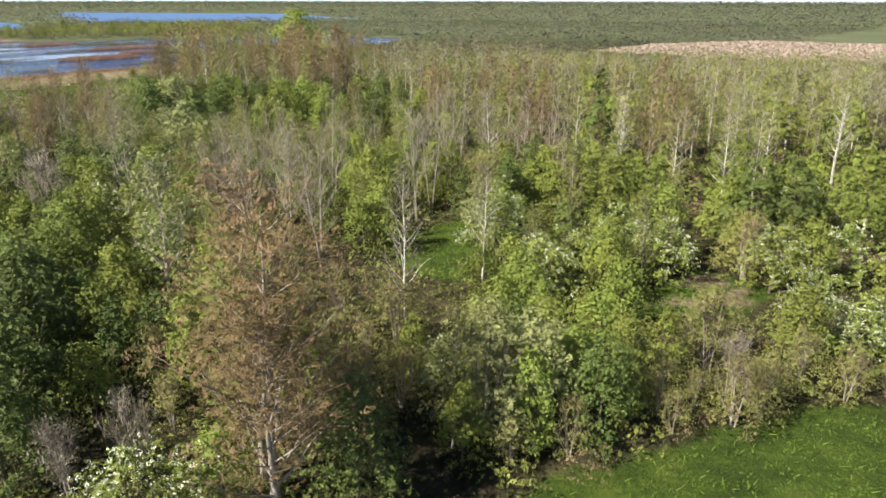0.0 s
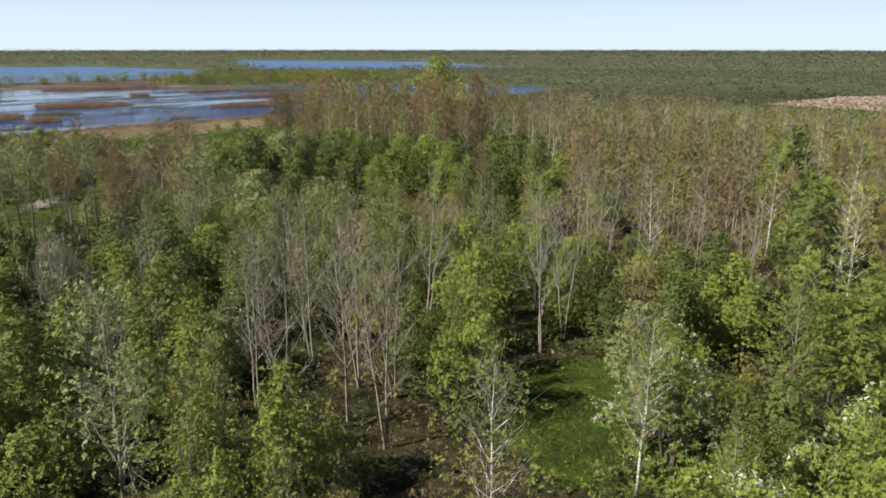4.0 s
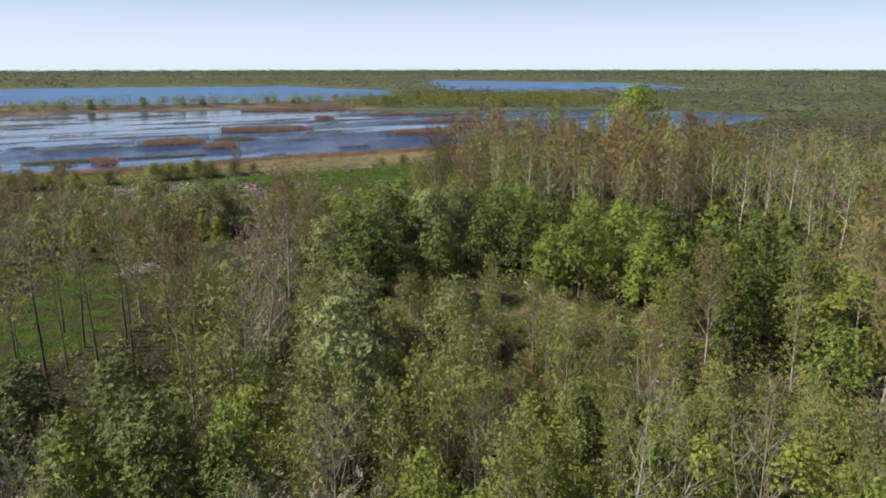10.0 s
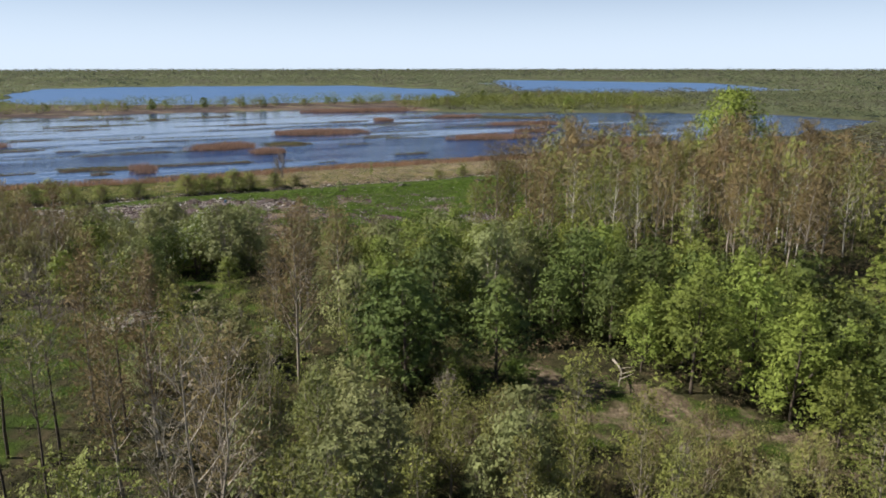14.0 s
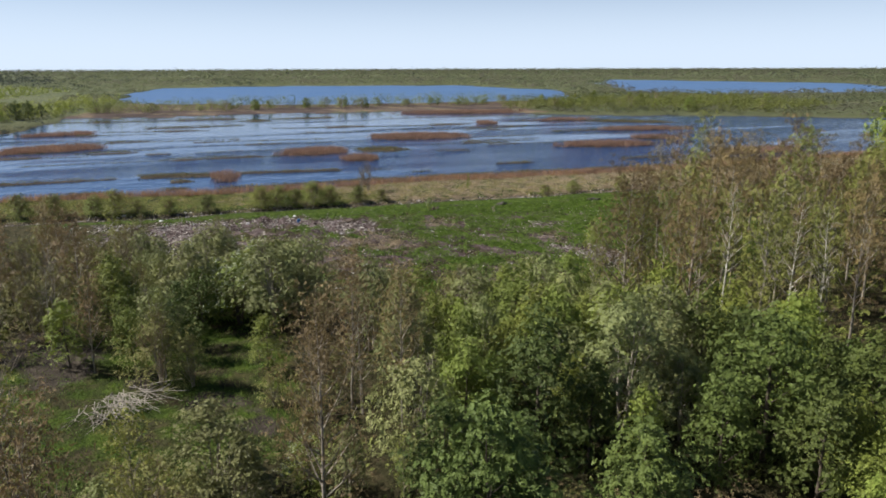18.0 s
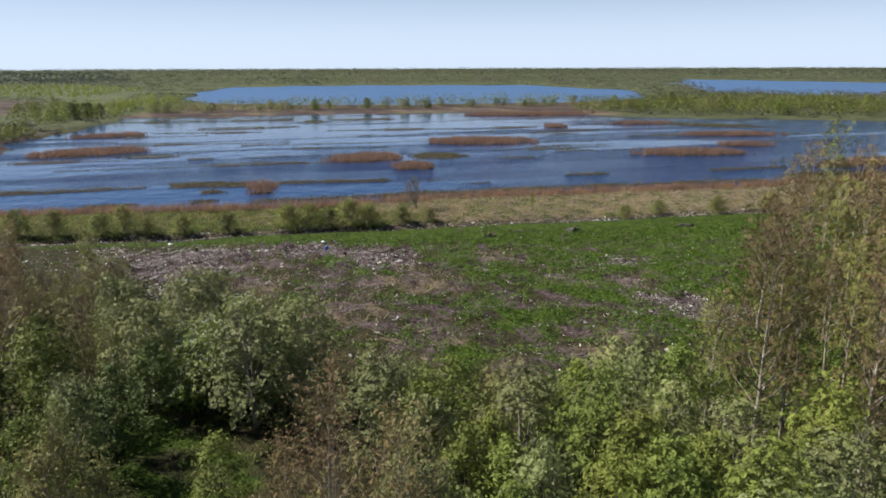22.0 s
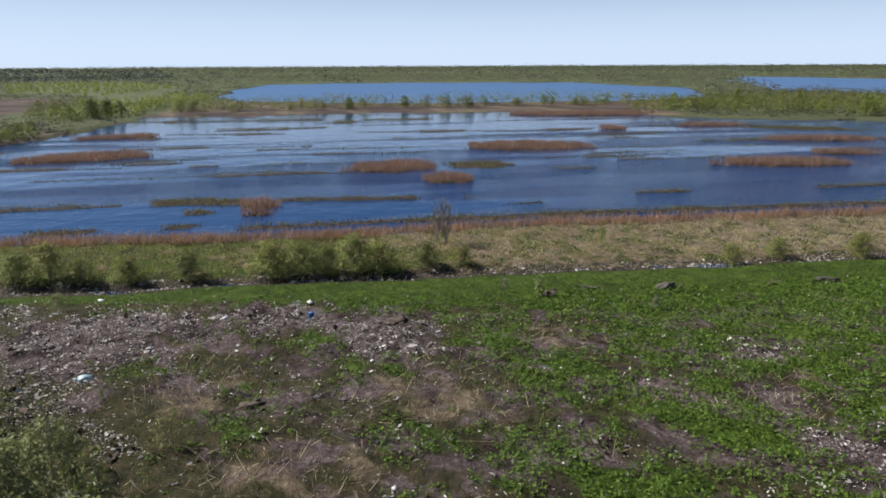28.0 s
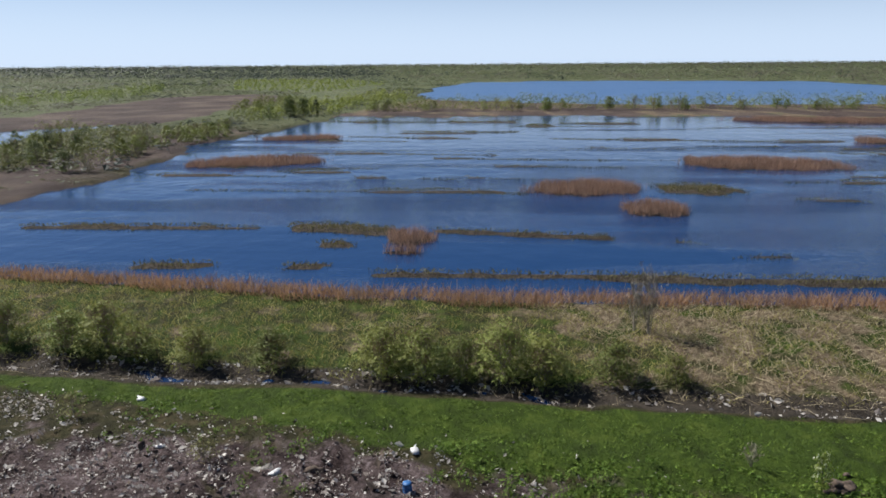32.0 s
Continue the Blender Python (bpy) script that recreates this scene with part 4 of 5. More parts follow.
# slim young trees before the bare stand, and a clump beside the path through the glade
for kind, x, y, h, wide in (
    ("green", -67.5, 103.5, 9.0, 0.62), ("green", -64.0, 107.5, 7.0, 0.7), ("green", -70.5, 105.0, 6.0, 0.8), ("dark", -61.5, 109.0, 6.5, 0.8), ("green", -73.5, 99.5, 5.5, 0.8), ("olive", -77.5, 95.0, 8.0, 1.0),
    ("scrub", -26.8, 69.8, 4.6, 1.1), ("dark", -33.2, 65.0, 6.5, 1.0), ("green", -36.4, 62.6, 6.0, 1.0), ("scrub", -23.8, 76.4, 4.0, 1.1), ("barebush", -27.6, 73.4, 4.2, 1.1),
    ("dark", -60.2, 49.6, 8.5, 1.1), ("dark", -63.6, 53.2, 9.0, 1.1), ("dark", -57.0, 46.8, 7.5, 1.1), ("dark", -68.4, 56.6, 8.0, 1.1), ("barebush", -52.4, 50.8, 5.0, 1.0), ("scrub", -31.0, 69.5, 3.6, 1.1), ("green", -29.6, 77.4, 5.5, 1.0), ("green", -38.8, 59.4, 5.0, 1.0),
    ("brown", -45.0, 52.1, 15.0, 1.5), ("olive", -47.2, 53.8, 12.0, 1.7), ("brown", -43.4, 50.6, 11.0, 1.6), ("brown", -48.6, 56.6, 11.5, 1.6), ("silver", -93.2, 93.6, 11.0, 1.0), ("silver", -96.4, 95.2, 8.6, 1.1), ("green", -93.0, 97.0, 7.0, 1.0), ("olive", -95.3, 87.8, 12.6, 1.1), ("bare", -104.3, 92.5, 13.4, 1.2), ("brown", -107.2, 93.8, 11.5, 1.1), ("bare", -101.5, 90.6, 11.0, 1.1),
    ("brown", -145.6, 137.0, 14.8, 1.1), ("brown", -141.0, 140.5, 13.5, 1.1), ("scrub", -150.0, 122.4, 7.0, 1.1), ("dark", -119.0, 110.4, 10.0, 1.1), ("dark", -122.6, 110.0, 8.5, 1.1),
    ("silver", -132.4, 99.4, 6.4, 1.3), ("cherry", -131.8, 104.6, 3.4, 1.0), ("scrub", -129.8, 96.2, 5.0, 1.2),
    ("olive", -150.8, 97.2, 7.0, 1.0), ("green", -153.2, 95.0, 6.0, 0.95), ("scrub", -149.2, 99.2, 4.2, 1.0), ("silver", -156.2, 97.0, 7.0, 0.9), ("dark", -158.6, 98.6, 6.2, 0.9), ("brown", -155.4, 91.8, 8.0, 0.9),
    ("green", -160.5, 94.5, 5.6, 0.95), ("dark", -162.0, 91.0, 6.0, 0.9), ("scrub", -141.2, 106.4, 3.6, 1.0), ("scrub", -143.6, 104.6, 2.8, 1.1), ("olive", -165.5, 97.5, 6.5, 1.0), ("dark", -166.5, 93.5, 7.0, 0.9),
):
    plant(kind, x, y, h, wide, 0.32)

BANK_BUSHES = [(-227.5, 82, 4.2), (-226.3, 88.3, 3.8), (-226.5, 91.6, 4.4), (-225, 95.1, 3.0), (-224.5, 99.8, 3.4), (-224, 106.3, 3.6), (-222.4, 115.3, 4.4), (-222, 118.5, 4.2), (-222.6, 121.5, 3.6), (-222.4, 124.6, 4.6), (-221.6, 127.5, 4.2), (-221.8, 133, 3.4), (-221.3, 137.4, 2.4), (-215.6, 169.5, 2.6), (-215.8, 176, 2.8), (-213.5, 186, 3.4), (-228.5, 77, 4.2), (-229, 71, 3.8), (-230, 64, 4.0), (-212.5, 196, 3.6)]
for x, y, h in BANK_BUSHES:
    plant("bank", x, y, h * 0.95, 1.35)

# the rest of the near wood, in stands of one kind each
STANDS = [  # kind, outline, how many, height
    ("brown", [(-178, 150), (-182, 200), (-140, 215), (-120, 160), (-140, 146)], 72, 14), ("olive", [(-172, 150), (-178, 190), (-135, 200), (-118, 150), (-140, 140)], 26, 13.5),
    ("birch", [(-165, 146), (-150, 190), (-100, 180), (-100, 142), (-130, 141)], 12, 12), ("green", [(-150, 114), (-150, 140), (-100, 150), (-94, 136), (-122, 124), (-135, 108)], 40, 8.5),
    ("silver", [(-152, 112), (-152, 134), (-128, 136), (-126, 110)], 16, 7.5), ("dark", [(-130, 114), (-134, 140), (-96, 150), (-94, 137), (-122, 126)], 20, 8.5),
    ("bare", [(-84, 76), (-84, 104), (-62, 112), (-54, 100), (-64, 76)], 6, 11), ("olive", [(-92, 80), (-90, 110), (-66, 114), (-60, 100), (-70, 82)], 26, 8), ("bare", [(-72, 108), (-84, 140), (-50, 140), (-50, 112)], 12, 12),
    ("brown", [(-90, 118), (-95, 180), (-40, 180), (-40, 118)], 22, 12), ("olive", [(-90, 118), (-95, 180), (-20, 180), (-20, 118)], 34, 11), ("green", [(-90, 118), (-95, 180), (-20, 180), (-20, 118)], 22, 9), ("dark", [(-90, 118), (-95, 180), (-20, 180), (-20, 118)], 10, 10), ("birch", [(-60, 112), (-60, 175), (-8, 170), (-10, 112)], 28, 12),
    ("green", [(-46, 88), (-58, 118), (-10, 124), (-6, 90), (-26, 92)], 40, 7), ("dark", [(-110, 76), (-100, 88), (-84, 84), (-72, 60), (-90, 60)], 18, 7.5),
    ("green", [(-108, 74), (-88, 90), (-72, 78), (-60, 50), (-84, 54)], 30, 7), ("scrub", [(-62, 56), (-60, 72), (-44, 76), (-38, 60), (-48, 52)], 16, 5),
    ("green", [(-44, 62), (-46, 90), (-36, 80), (-30, 66), (-38, 58)], 14, 6), ("cherry", [(-46, 60), (-60, 90), (-24, 110), (-18, 84), (-34, 62)], 8, 6),
    ("pole", [(-132, 80), (-128, 94), (-114, 94), (-116, 78)], 11, 12), ("olive", [(-140, 88), (-128, 112), (-108, 100), (-112, 82)], 6, 6), ("silver", [(-140, 88), (-128, 112), (-108, 100), (-112, 82)], 5, 5.5), ("scrub", [(-37, 60), (-31, 72), (-20, 82), (-18, 78), (-26.5, 68)], 14, 3.6), ("green", [(-37, 60), (-31, 72), (-20, 82), (-18, 78), (-26.5, 68)], 5, 4.5),
    ("scrub", [(-125, 96), (-118, 120), (-96, 128), (-84, 112), (-96, 96)], 22, 4.2), ("olive", [(-104, 86), (-112, 108), (-96, 116), (-84, 96)], 16, 8),
    ("silver", [(-182, 94), (-176, 108), (-156, 112), (-158, 98)], 12, 6.5), ("scrub", [(-196, 82), (-190, 96), (-160, 98), (-160, 82)], 26, 5.5),
    ("barebush", [(-178, 76), (-196, 88), (-160, 94), (-150, 78)], 18, 5), ("dark", [(-72, 92), (-70, 108), (-52, 112), (-50, 98)], 14, 7),
    ("brown", [(-196, 74), (-198, 88), (-160, 86), (-150, 70)], 22, 9), ("cherry", [(-172, 98), (-172, 110), (-156, 110), (-156, 98)], 6, 5.5),
    ("green", [(-80, 84), (-84, 108), (-60, 116), (-50, 104), (-60, 84)], 24, 6.5), ("green", [(-66, 56), (-70, 84), (-44, 96), (-30, 84), (-40, 60)], 26, 6.5),
    ("olive", [(-66, 56), (-70, 84), (-44, 96), (-30, 84), (-40, 60)], 12, 8.5), ("dark", [(-66, 56), (-70, 84), (-44, 96), (-30, 84), (-40, 60)], 9, 7),
    ("scrub", [(-112, 96), (-122, 118), (-98, 128), (-84, 112), (-92, 98)], 12, 4.5), ("silver", [(-112, 94), (-116, 106), (-98, 116), (-92, 98)], 6, 7),
    ("green", [(-82, 88), (-86, 106), (-66, 114), (-58, 104), (-70, 86)], 22, 7.5), ("dark", [(-82, 88), (-86, 106), (-66, 114), (-58, 104), (-70, 86)], 9, 8), ("scrub", [(-108, 98), (-122, 116), (-98, 128), (-84, 118), (-84, 104)], 22, 3.6), ("barebush", [(-108, 98), (-122, 116), (-98, 128), (-84, 118), (-84, 104)], 10, 3.4), ("silver", [(-108, 98), (-122, 116), (-98, 128), (-84, 118), (-84, 104)], 5, 5), ("dark", [(-74, 50), (-80, 62), (-62, 64), (-56, 50)], 10, 7.5), ("olive", [(-90, 86), (-92, 104), (-72, 108), (-70, 90)], 16, 9),
]


CLEARINGS = [[(-63, 80), (-52, 92), (-43, 80), (-50, 68), (-58, 74)], [(-41, 76), (-33, 92), (-25, 90), (-28, 74)], [(-150, 88), (-142, 104), (-130, 102), (-134, 90)]]


def free(x, y, gap):
    if any((x - a) ** 2 + (y - b) ** 2 <= max(gap, own) ** 2 for a, b, own in TAKEN):
        return False
    for poly in CLEARINGS:
        if outline(poly, np.array(x), np.array(y)) > 0:
            return False
    for poly in GLADES:
        if outline(poly, np.array(x), np.array(y)) > -1.0:
            return False
    if outline(FIELD, np.array(x), np.array(y)) > -1.0:
        return False
    return True


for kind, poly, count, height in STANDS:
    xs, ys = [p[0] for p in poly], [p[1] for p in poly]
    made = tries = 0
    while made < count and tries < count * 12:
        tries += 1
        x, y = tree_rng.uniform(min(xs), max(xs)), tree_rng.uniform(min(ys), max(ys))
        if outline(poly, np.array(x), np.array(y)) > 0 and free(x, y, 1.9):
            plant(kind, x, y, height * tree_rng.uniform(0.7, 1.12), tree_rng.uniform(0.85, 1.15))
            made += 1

# ---------------------------------------------------------------- undergrowth and distance, uncountable growth
PLAN = np.random.default_rng(11)


def scatter(poly, spacing):
    """Jittered points inside a polygon."""
    pts = np.array(poly, float)
    (x0, y0), (x1, y1) = pts.min(0), pts.max(0)
    xs, ys = np.meshgrid(np.arange(x0, x1, spacing), np.arange(y0, y1, spacing), indexing="ij")
    x, y = xs.ravel() + PLAN.uniform(-0.5, 0.5, xs.size) * spacing, ys.ravel() + PLAN.uniform(-0.5, 0.5, xs.size) * spacing
    k = outline(poly, x, y) > 0
    return x[k], y[k]


def open_land(x, y, edge=0.5):
    """True where trees may stand: off the water, the tip, the glades and the open fields."""
    z = land(x, y)[0]
    ok = (z > 0.15) & (outline(FIELD, x, y) < -edge) & (outline(DRY_FIELD, x, y) < 0) & (outline(PEAT, x, y) < 0)
    xd, xs = np.interp(y, DITCH_Y, DITCH_X), np.interp(y, SHORE_Y, SHORE_X)
    ok &= ~((x < xd + 9) & (x > xs - 3) & (y > 55) & (y < 300))
    for poly in GLADES:
        ok &= outline(poly, x, y) < -edge
    return ok, z


def leafy(x, y, z, height, radius, per, size, stray=0.42, lift=0.0):
    """Leaf cards that fill an upright lump over each point."""
    n = len(x)
    f = PLAN.beta(1.7, 1.4, (n, per))
    a = PLAN.uniform(0, 6.283, (n, per))
    d = radius[:, None] * np.sqrt(PLAN.uniform(0.45, 1, (n, per))) * np.sin(np.clip(f, 0.05, 0.97) ** 0.6 * np.pi) ** 0.5
    c = np.stack([x[:, None] + d * np.cos(a), y[:, None] + d * np.sin(a), z[:, None] + height[:, None] * f], -1).reshape(-1, 3)
    face = np.stack([np.cos(a), np.sin(a), 0.5 + lift + 1.2 * f], -1).reshape(-1, 3)
    return kites(c, np.repeat(size, per), PLAN, 0.0, face, stray)


def twiggy(x, y, z, height, radius, per, width):
    """A haze of rising twigs over each point, with one stem."""
    n = len(x)
    f = PLAN.uniform(0.3, 0.85, (n, per))
    a = PLAN.uniform(0, 6.283, (n, per))
    d = radius[:, None] * PLAN.uniform(0.0, 0.75, (n, per)) * (1.15 - f)
    c = np.stack([x[:, None] + d * np.cos(a), y[:, None] + d * np.sin(a), z[:, None] + height[:, None] * f], -1).reshape(-1, 3)
    out = np.stack([np.cos(a), np.sin(a), np.full_like(a, 1.5)], -1).reshape(-1, 3) + PLAN.normal(0, 0.35, (n * per, 3))
    tip = c + unit(out) * np.repeat(height * 0.16, per)[:, None]
    stem = np.stack([x, y, z], -1)
    top = stem + np.stack([PLAN.normal(0, 0.25, n), PLAN.normal(0, 0.25, n), height * 0.9], -1)
    return join([ribbons(c, tip, width, PLAN), ribbons(stem, top, 0.045, PLAN)])


def thin(x, y, keep):
    return x[keep], y[keep]


# low growth on the floor of the near wood
NEAR_WOOD = [(-6, 48), (-4, 150), (-60, 190), (-130, 200), (-178, 205), (-184, 160), (-160, 148), (-154, 128), (-168, 114), (-196, 96), (-206, 80), (-200, 60), (-120, 62), (-70, 36), (-30, 40)]
ux, uy = scatter(NEAR_WOOD, 2.5)
ok, uz = open_land(ux, uy, 0.2)
ux, uy, uz = ux[ok], uy[ok], uz[ok]
near = outline(STRIP, ux, uy) > 0
tone = waves(ux, uy, 26, 31) + PLAN.normal(0, 0.45, len(ux))
size = PLAN.uniform(0.6, 1.25, len(ux))
for name, low, high, colour, per, label in (
    ("green_undergrowth", -9, -0.25, "under", 30, "fresh green undergrowth and saplings on the wood's floor"),
    ("olive_undergrowth", -0.25, 0.3, "willow", 30, "olive-yellow budding undergrowth on the wood's floor"),
    ("brown_undergrowth", 0.3, 9, "brown", 30, "brown leafless undergrowth on the wood's floor"),
):
    k = (tone >= low) & (tone < high)
    n = int(k.sum())
    h = 1.7 * size[k] * (1.0 + 0.35 * waves(ux[k], uy[k], 15, 32))
    at, wide = near[k], 1.5 * size[k]
    data = join([
        leafy(ux[k][at], uy[k][at], uz[k][at] - 0.1, h[at], wide[at], per * 2, np.full(at.sum(), 0.2)),
        leafy(ux[k][~at], uy[k][~at], uz[k][~at] - 0.1, h[~at], wide[~at], per, np.full((~at).sum(), 0.36)),
    ])
    stuff(name, data, [LEAF[colour]], label, "undergrowth")

# middle wood: bare and budding trees too close-set to count
MIDDLE = [
    [(-60, 150), (-178, 205), (-150, 330), (-90, 318), (-45, 350), (60, 375), (150, 300), (120, 120), (10, 100), (-4, 150)],
    [(-152, 66), (-204, 76), (-226, 66), (-262, 36), (-270, -20), (-180, 0), (-120, 40)],
]
mx, my = [np.concatenate(a) for a in zip(*[scatter(p, 4.3) for p in MIDDLE])]
ok, mz = open_land(mx, my)
mx, my, mz = mx[ok], my[ok], mz[ok]
low_edge = 1 - 0.6 * smooth(120, 235, np.hypot(mx + 50, my - 80)) * smooth(-170, -120, mx)
tone = waves(mx, my, 42, 33) + PLAN.normal(0, 0.35, len(mx))
for name, low, high, colour, label in (
    ("grey_birch_wood", -9, -0.55, "grey", "grey leafless birch wood with pale stems"),
    ("brown_aspen_wood", -0.55, -0.2, "brown", "rust-brown aspen wood in catkins"),
    ("olive_aspen_wood", -0.2, 0.36, "olive", "olive-yellow aspen wood in new leaf"),
    ("green_alder_wood", 0.36, 0.7, "green", "green leafy alder thicket in the wood"),
    ("dark_spruce_wood", 0.7, 9, "dark", "dark green spruces scattered in the wood"),
):
    k = (tone >= low) & (tone < high)
    n = int(k.sum())
    h = PLAN.uniform(8.5, 13.5, n) * (0.75 if colour == "green" else 1.0) * low_edge[k]
    if colour in ("green", "dark"):
        stuff(name, leafy(mx[k], my[k], mz[k], h, np.full(n, 2.4), 40, np.full(n, 0.4)), [LEAF[colour]], label, "wood")
        continue
    stems = twiggy(mx[k], my[k], mz[k], h, np.full(n, 2.6), 18, 0.03)
    crowns = leafy(mx[k], my[k], mz[k] + 1.0, h - 0.6, np.full(n, 2.4), 20, np.full(n, 0.42))
    slots = np.concatenate([np.zeros(len(stems[1]), int), np.ones(len(crowns[1]), int)])
    stuff(name, join([stems, crowns]), [LEAF["twig_brown" if colour == "brown" else "twig_grey"], LEAF[colour]], label, "wood", slots)
k = PLAN.uniform(0, 1, len(mx)) < 0.9
stuff("scrub_under_wood", leafy(mx[k], my[k], mz[k] - 0.2, PLAN.uniform(2, 5, k.sum()) * low_edge[k], np.full(k.sum(), 2.4), 12, np.full(k.sum(), 0.55)), [LEAF["olive"]], "olive scrub under the middle wood", "undergrowth")

# distant woods, thinning out to the horizon


def sector(near, far, step):
    xs, ys = np.meshgrid(np.arange(-far, far, step), np.arange(-far, far, step), indexing="ij")
    x, y = xs.ravel() + PLAN.uniform(-0.5, 0.5, xs.size) * step, ys.ravel() + PLAN.uniform(-0.5, 0.5, xs.size) * step
    d = np.hypot(x, y)
    yaw = np.degrees(np.arctan2(-x, y))
    k = (d > near) & (d < far) & (yaw > -12) & (yaw < 132)
    return x[k] - 130, y[k] + 110


DARK_WOOD = [(-1177, -220), (-1281, 3), (-2313, -190), (-3056, -1085), (-3148, -1836), (-1420, -700)]
YELLOW_MEADOW = [(-813, -92), (-741, -1), (-947, 33), (-1163, -61), (-1172, -203)]
YELLOW_STRIP = [(-564, -139), (-631, -120), (-728, -121), (-903, -191), (-737, -184), (-638, -188)]
LIGHT_FIELD = [(-470, 10), (-640, 40), (-1000, 30), (-1000, -10), (-720, -8), (-500, 6)]
for near, far, step, per, high, wide, card in ((190, 700, 8.5, 16, 5.5, 5.6, 0.95), (700, 1600, 18, 16, 8, 12, 1.7), (1600, 4400, 40, 8, 15, 34, 4.0)):
    x, y = sector(near, far, step)
    ok, z = open_land(x, y)
    ok &= ~((near < 300) & ((outline(MIDDLE[0], x, y) > -3) | (outline(MIDDLE[1], x, y) > -3) | (outline(NEAR_WOOD, x, y) > -2)))
    ok &= (outline(YELLOW_MEADOW, x, y) < 0) & (outline(YELLOW_STRIP, x, y) < 0) & (outline(MARSH, x, y) < -3) & (outline(LIGHT_FIELD, x, y) < 0) & (outline(SPIT, x, y) < 0)
    gaps = waves(x, y, 170, 35) + 0.5 * waves(x, y, 60, 36)
    ok &= gaps > -0.75
    x, y, z, gaps = x[ok], y[ok], z[ok], gaps[ok]
    tone = waves(x, y, 240, 37) + 0.5 * waves(x, y, 70, 38) + PLAN.normal(0, 0.16, len(x)) - 0.25 * smooth(100, 500, y) + 1.5 * (outline(DARK_WOOD, x, y) > 0)
    tall = np.clip(0.45 + 0.5 * smooth(-0.6, 0.6, waves(x, y, 90, 39)), 0.3, 1) * (0.55 + 0.45 * smooth(250, 600, np.hypot(x + 130, y - 110))) * (1 - 0.55 * ((y < 100) & (y > -450) & (x > -1180)))
    for name, low, highest, colour, label in (
        ("distant_brown_wood", -9, -0.45, "grey", "distant brown leafless wood"),
        ("distant_olive_wood", -0.45, 0.1, "willow", "distant olive-green spring wood"),
        ("distant_green_wood", 0.1, 0.6, "green", "distant fresh green wood"),
        ("distant_dark_wood", 0.6, 9, "dark", "distant dark green conifer wood"),
    ):
        k = (tone >= low) & (tone < highest)
        n = int(k.sum())
        if n:
            h = high * tall[k] * PLAN.uniform(0.7, 1.25, n) * (1.25 if colour == "dark" else 1.0)
            stuff(name, leafy(x[k], y[k], z[k] - 0.5, h, np.full(n, wide * 0.8), per, np.full(n, card), 0.12, 2.6), [FAR_HAZED[colour]], label, "wood")

# bushes on the spit between marsh and lake, and along the marsh's far sides
for name, poly, step, high, colour, label in (
    ("spit_bushes", [(-522, 62), (-566, 80), (-556, 330), (-520, 320), (-528, 200)], 3.6, 8.0, "bankleaf", "low willow bushes on the spit before the lake"),
    ("spit_thicket", [(-430, 335), (-470, 290), (-540, 330), (-520, 480), (-400, 480), (-380, 400)], 4.2, 7.0, "willow", "olive-green willow thicket at the marsh's edge"),
    ("side_thicket", [(-325, 15), (-325, 37), (-350, 37), (-408, 14), (-412, -18), (-383, -18)], 4.0, 7.0, "bankleaf", "yellow-green willow thicket beside the marsh"),
    ("low_side_thicket", [(-366, 28), (-382, 37), (-407, 42), (-446, 28), (-408, 20)], 3.6, 4.2, "willow", "low yellow-green willow thicket beside the marsh"),
    ("corner_thicket", [(-460, 28), (-482, 42), (-560, 40), (-655, 0), (-600, -6), (-500, 10)], 5.0, 6.0, "willow", "olive-green bushes at the marsh's corner"),
    ("yellow_meadow_bushes", YELLOW_MEADOW, 9.0, 4.0, "yellow", "bright yellow-green bushes over a far meadow"),
    ("yellow_strip_bushes", YELLOW_STRIP, 7.0, 7.0, "yellow", "bright yellow-green trees along the peat field"),
    ("peat_edge_trees", [(-600, -118), (-640, -104), (-730, -100), (-1000, -150), (-900, -190), (-700, -140)], 11.0, 9.0, "dark", "dark trees along the peat field's edge"),
    ("far_side_bushes", [(-470, 30), (-500, 58), (-560, 70), (-640, 84), (-700, 60), (-560, 20)], 6.0, 6.5, "yellow", "bright yellow-green bushes beyond the marsh"),
):
    x, y = scatter(poly, step)
    z = land(x, y)[0]
    k = (z > 0.1) & (waves(x, y, 30, 44) + 0.4 * waves(x, y, 13, 42) > (0.05 if name == "spit_bushes" else 0.15 if name == "side_thicket" else -0.15))
    n = int(k.sum())
    h = PLAN.uniform(0.5, 1.1, n) * high
    stuff(name, leafy(x[k], y[k], z[k] - 0.3, h, h * 0.5, 40, np.full(n, 0.55), 0.35), [LEAF[colour]], label, "bushes")

# a pale field of dead reed far behind the wood
PALE = leaf_material("pale_reed", (0.40, 0.325, 0.255), (0.50, 0.415, 0.33), 0.2)
x, y = scatter(DRY_FIELD, 2.6)
n = len(x)
stuff("pale_reed_field", leafy(x, y, land(x, y)[0] - 0.2, np.full(n, 0.5), np.full(n, 1.9), 6, np.full(n, 0.6), 0.3), [PALE], "pale pinkish field of dead reeds behind the wood", "reeds")

# ---------------------------------------------------------------- reeds, sedge and straw


def stand(x, y, high, width, lean=0.25):
    """Upright blades over points that lie on the ground."""
    z = Z[np.minimum(np.searchsorted(gx, x), nx - 1), np.minimum(np.searchsorted(gy, y), ny - 1)]
    a = np.stack([x, y, np.maximum(z, -0.15)], -1)
    n = len(x)
    b = a + np.stack([PLAN.normal(0, lean, n), PLAN.normal(0, lean, n), np.ones(n)], -1) * (high * PLAN.uniform(0.6, 1.25, n))[:, None]
    return ribbons(a, b, width, PLAN)


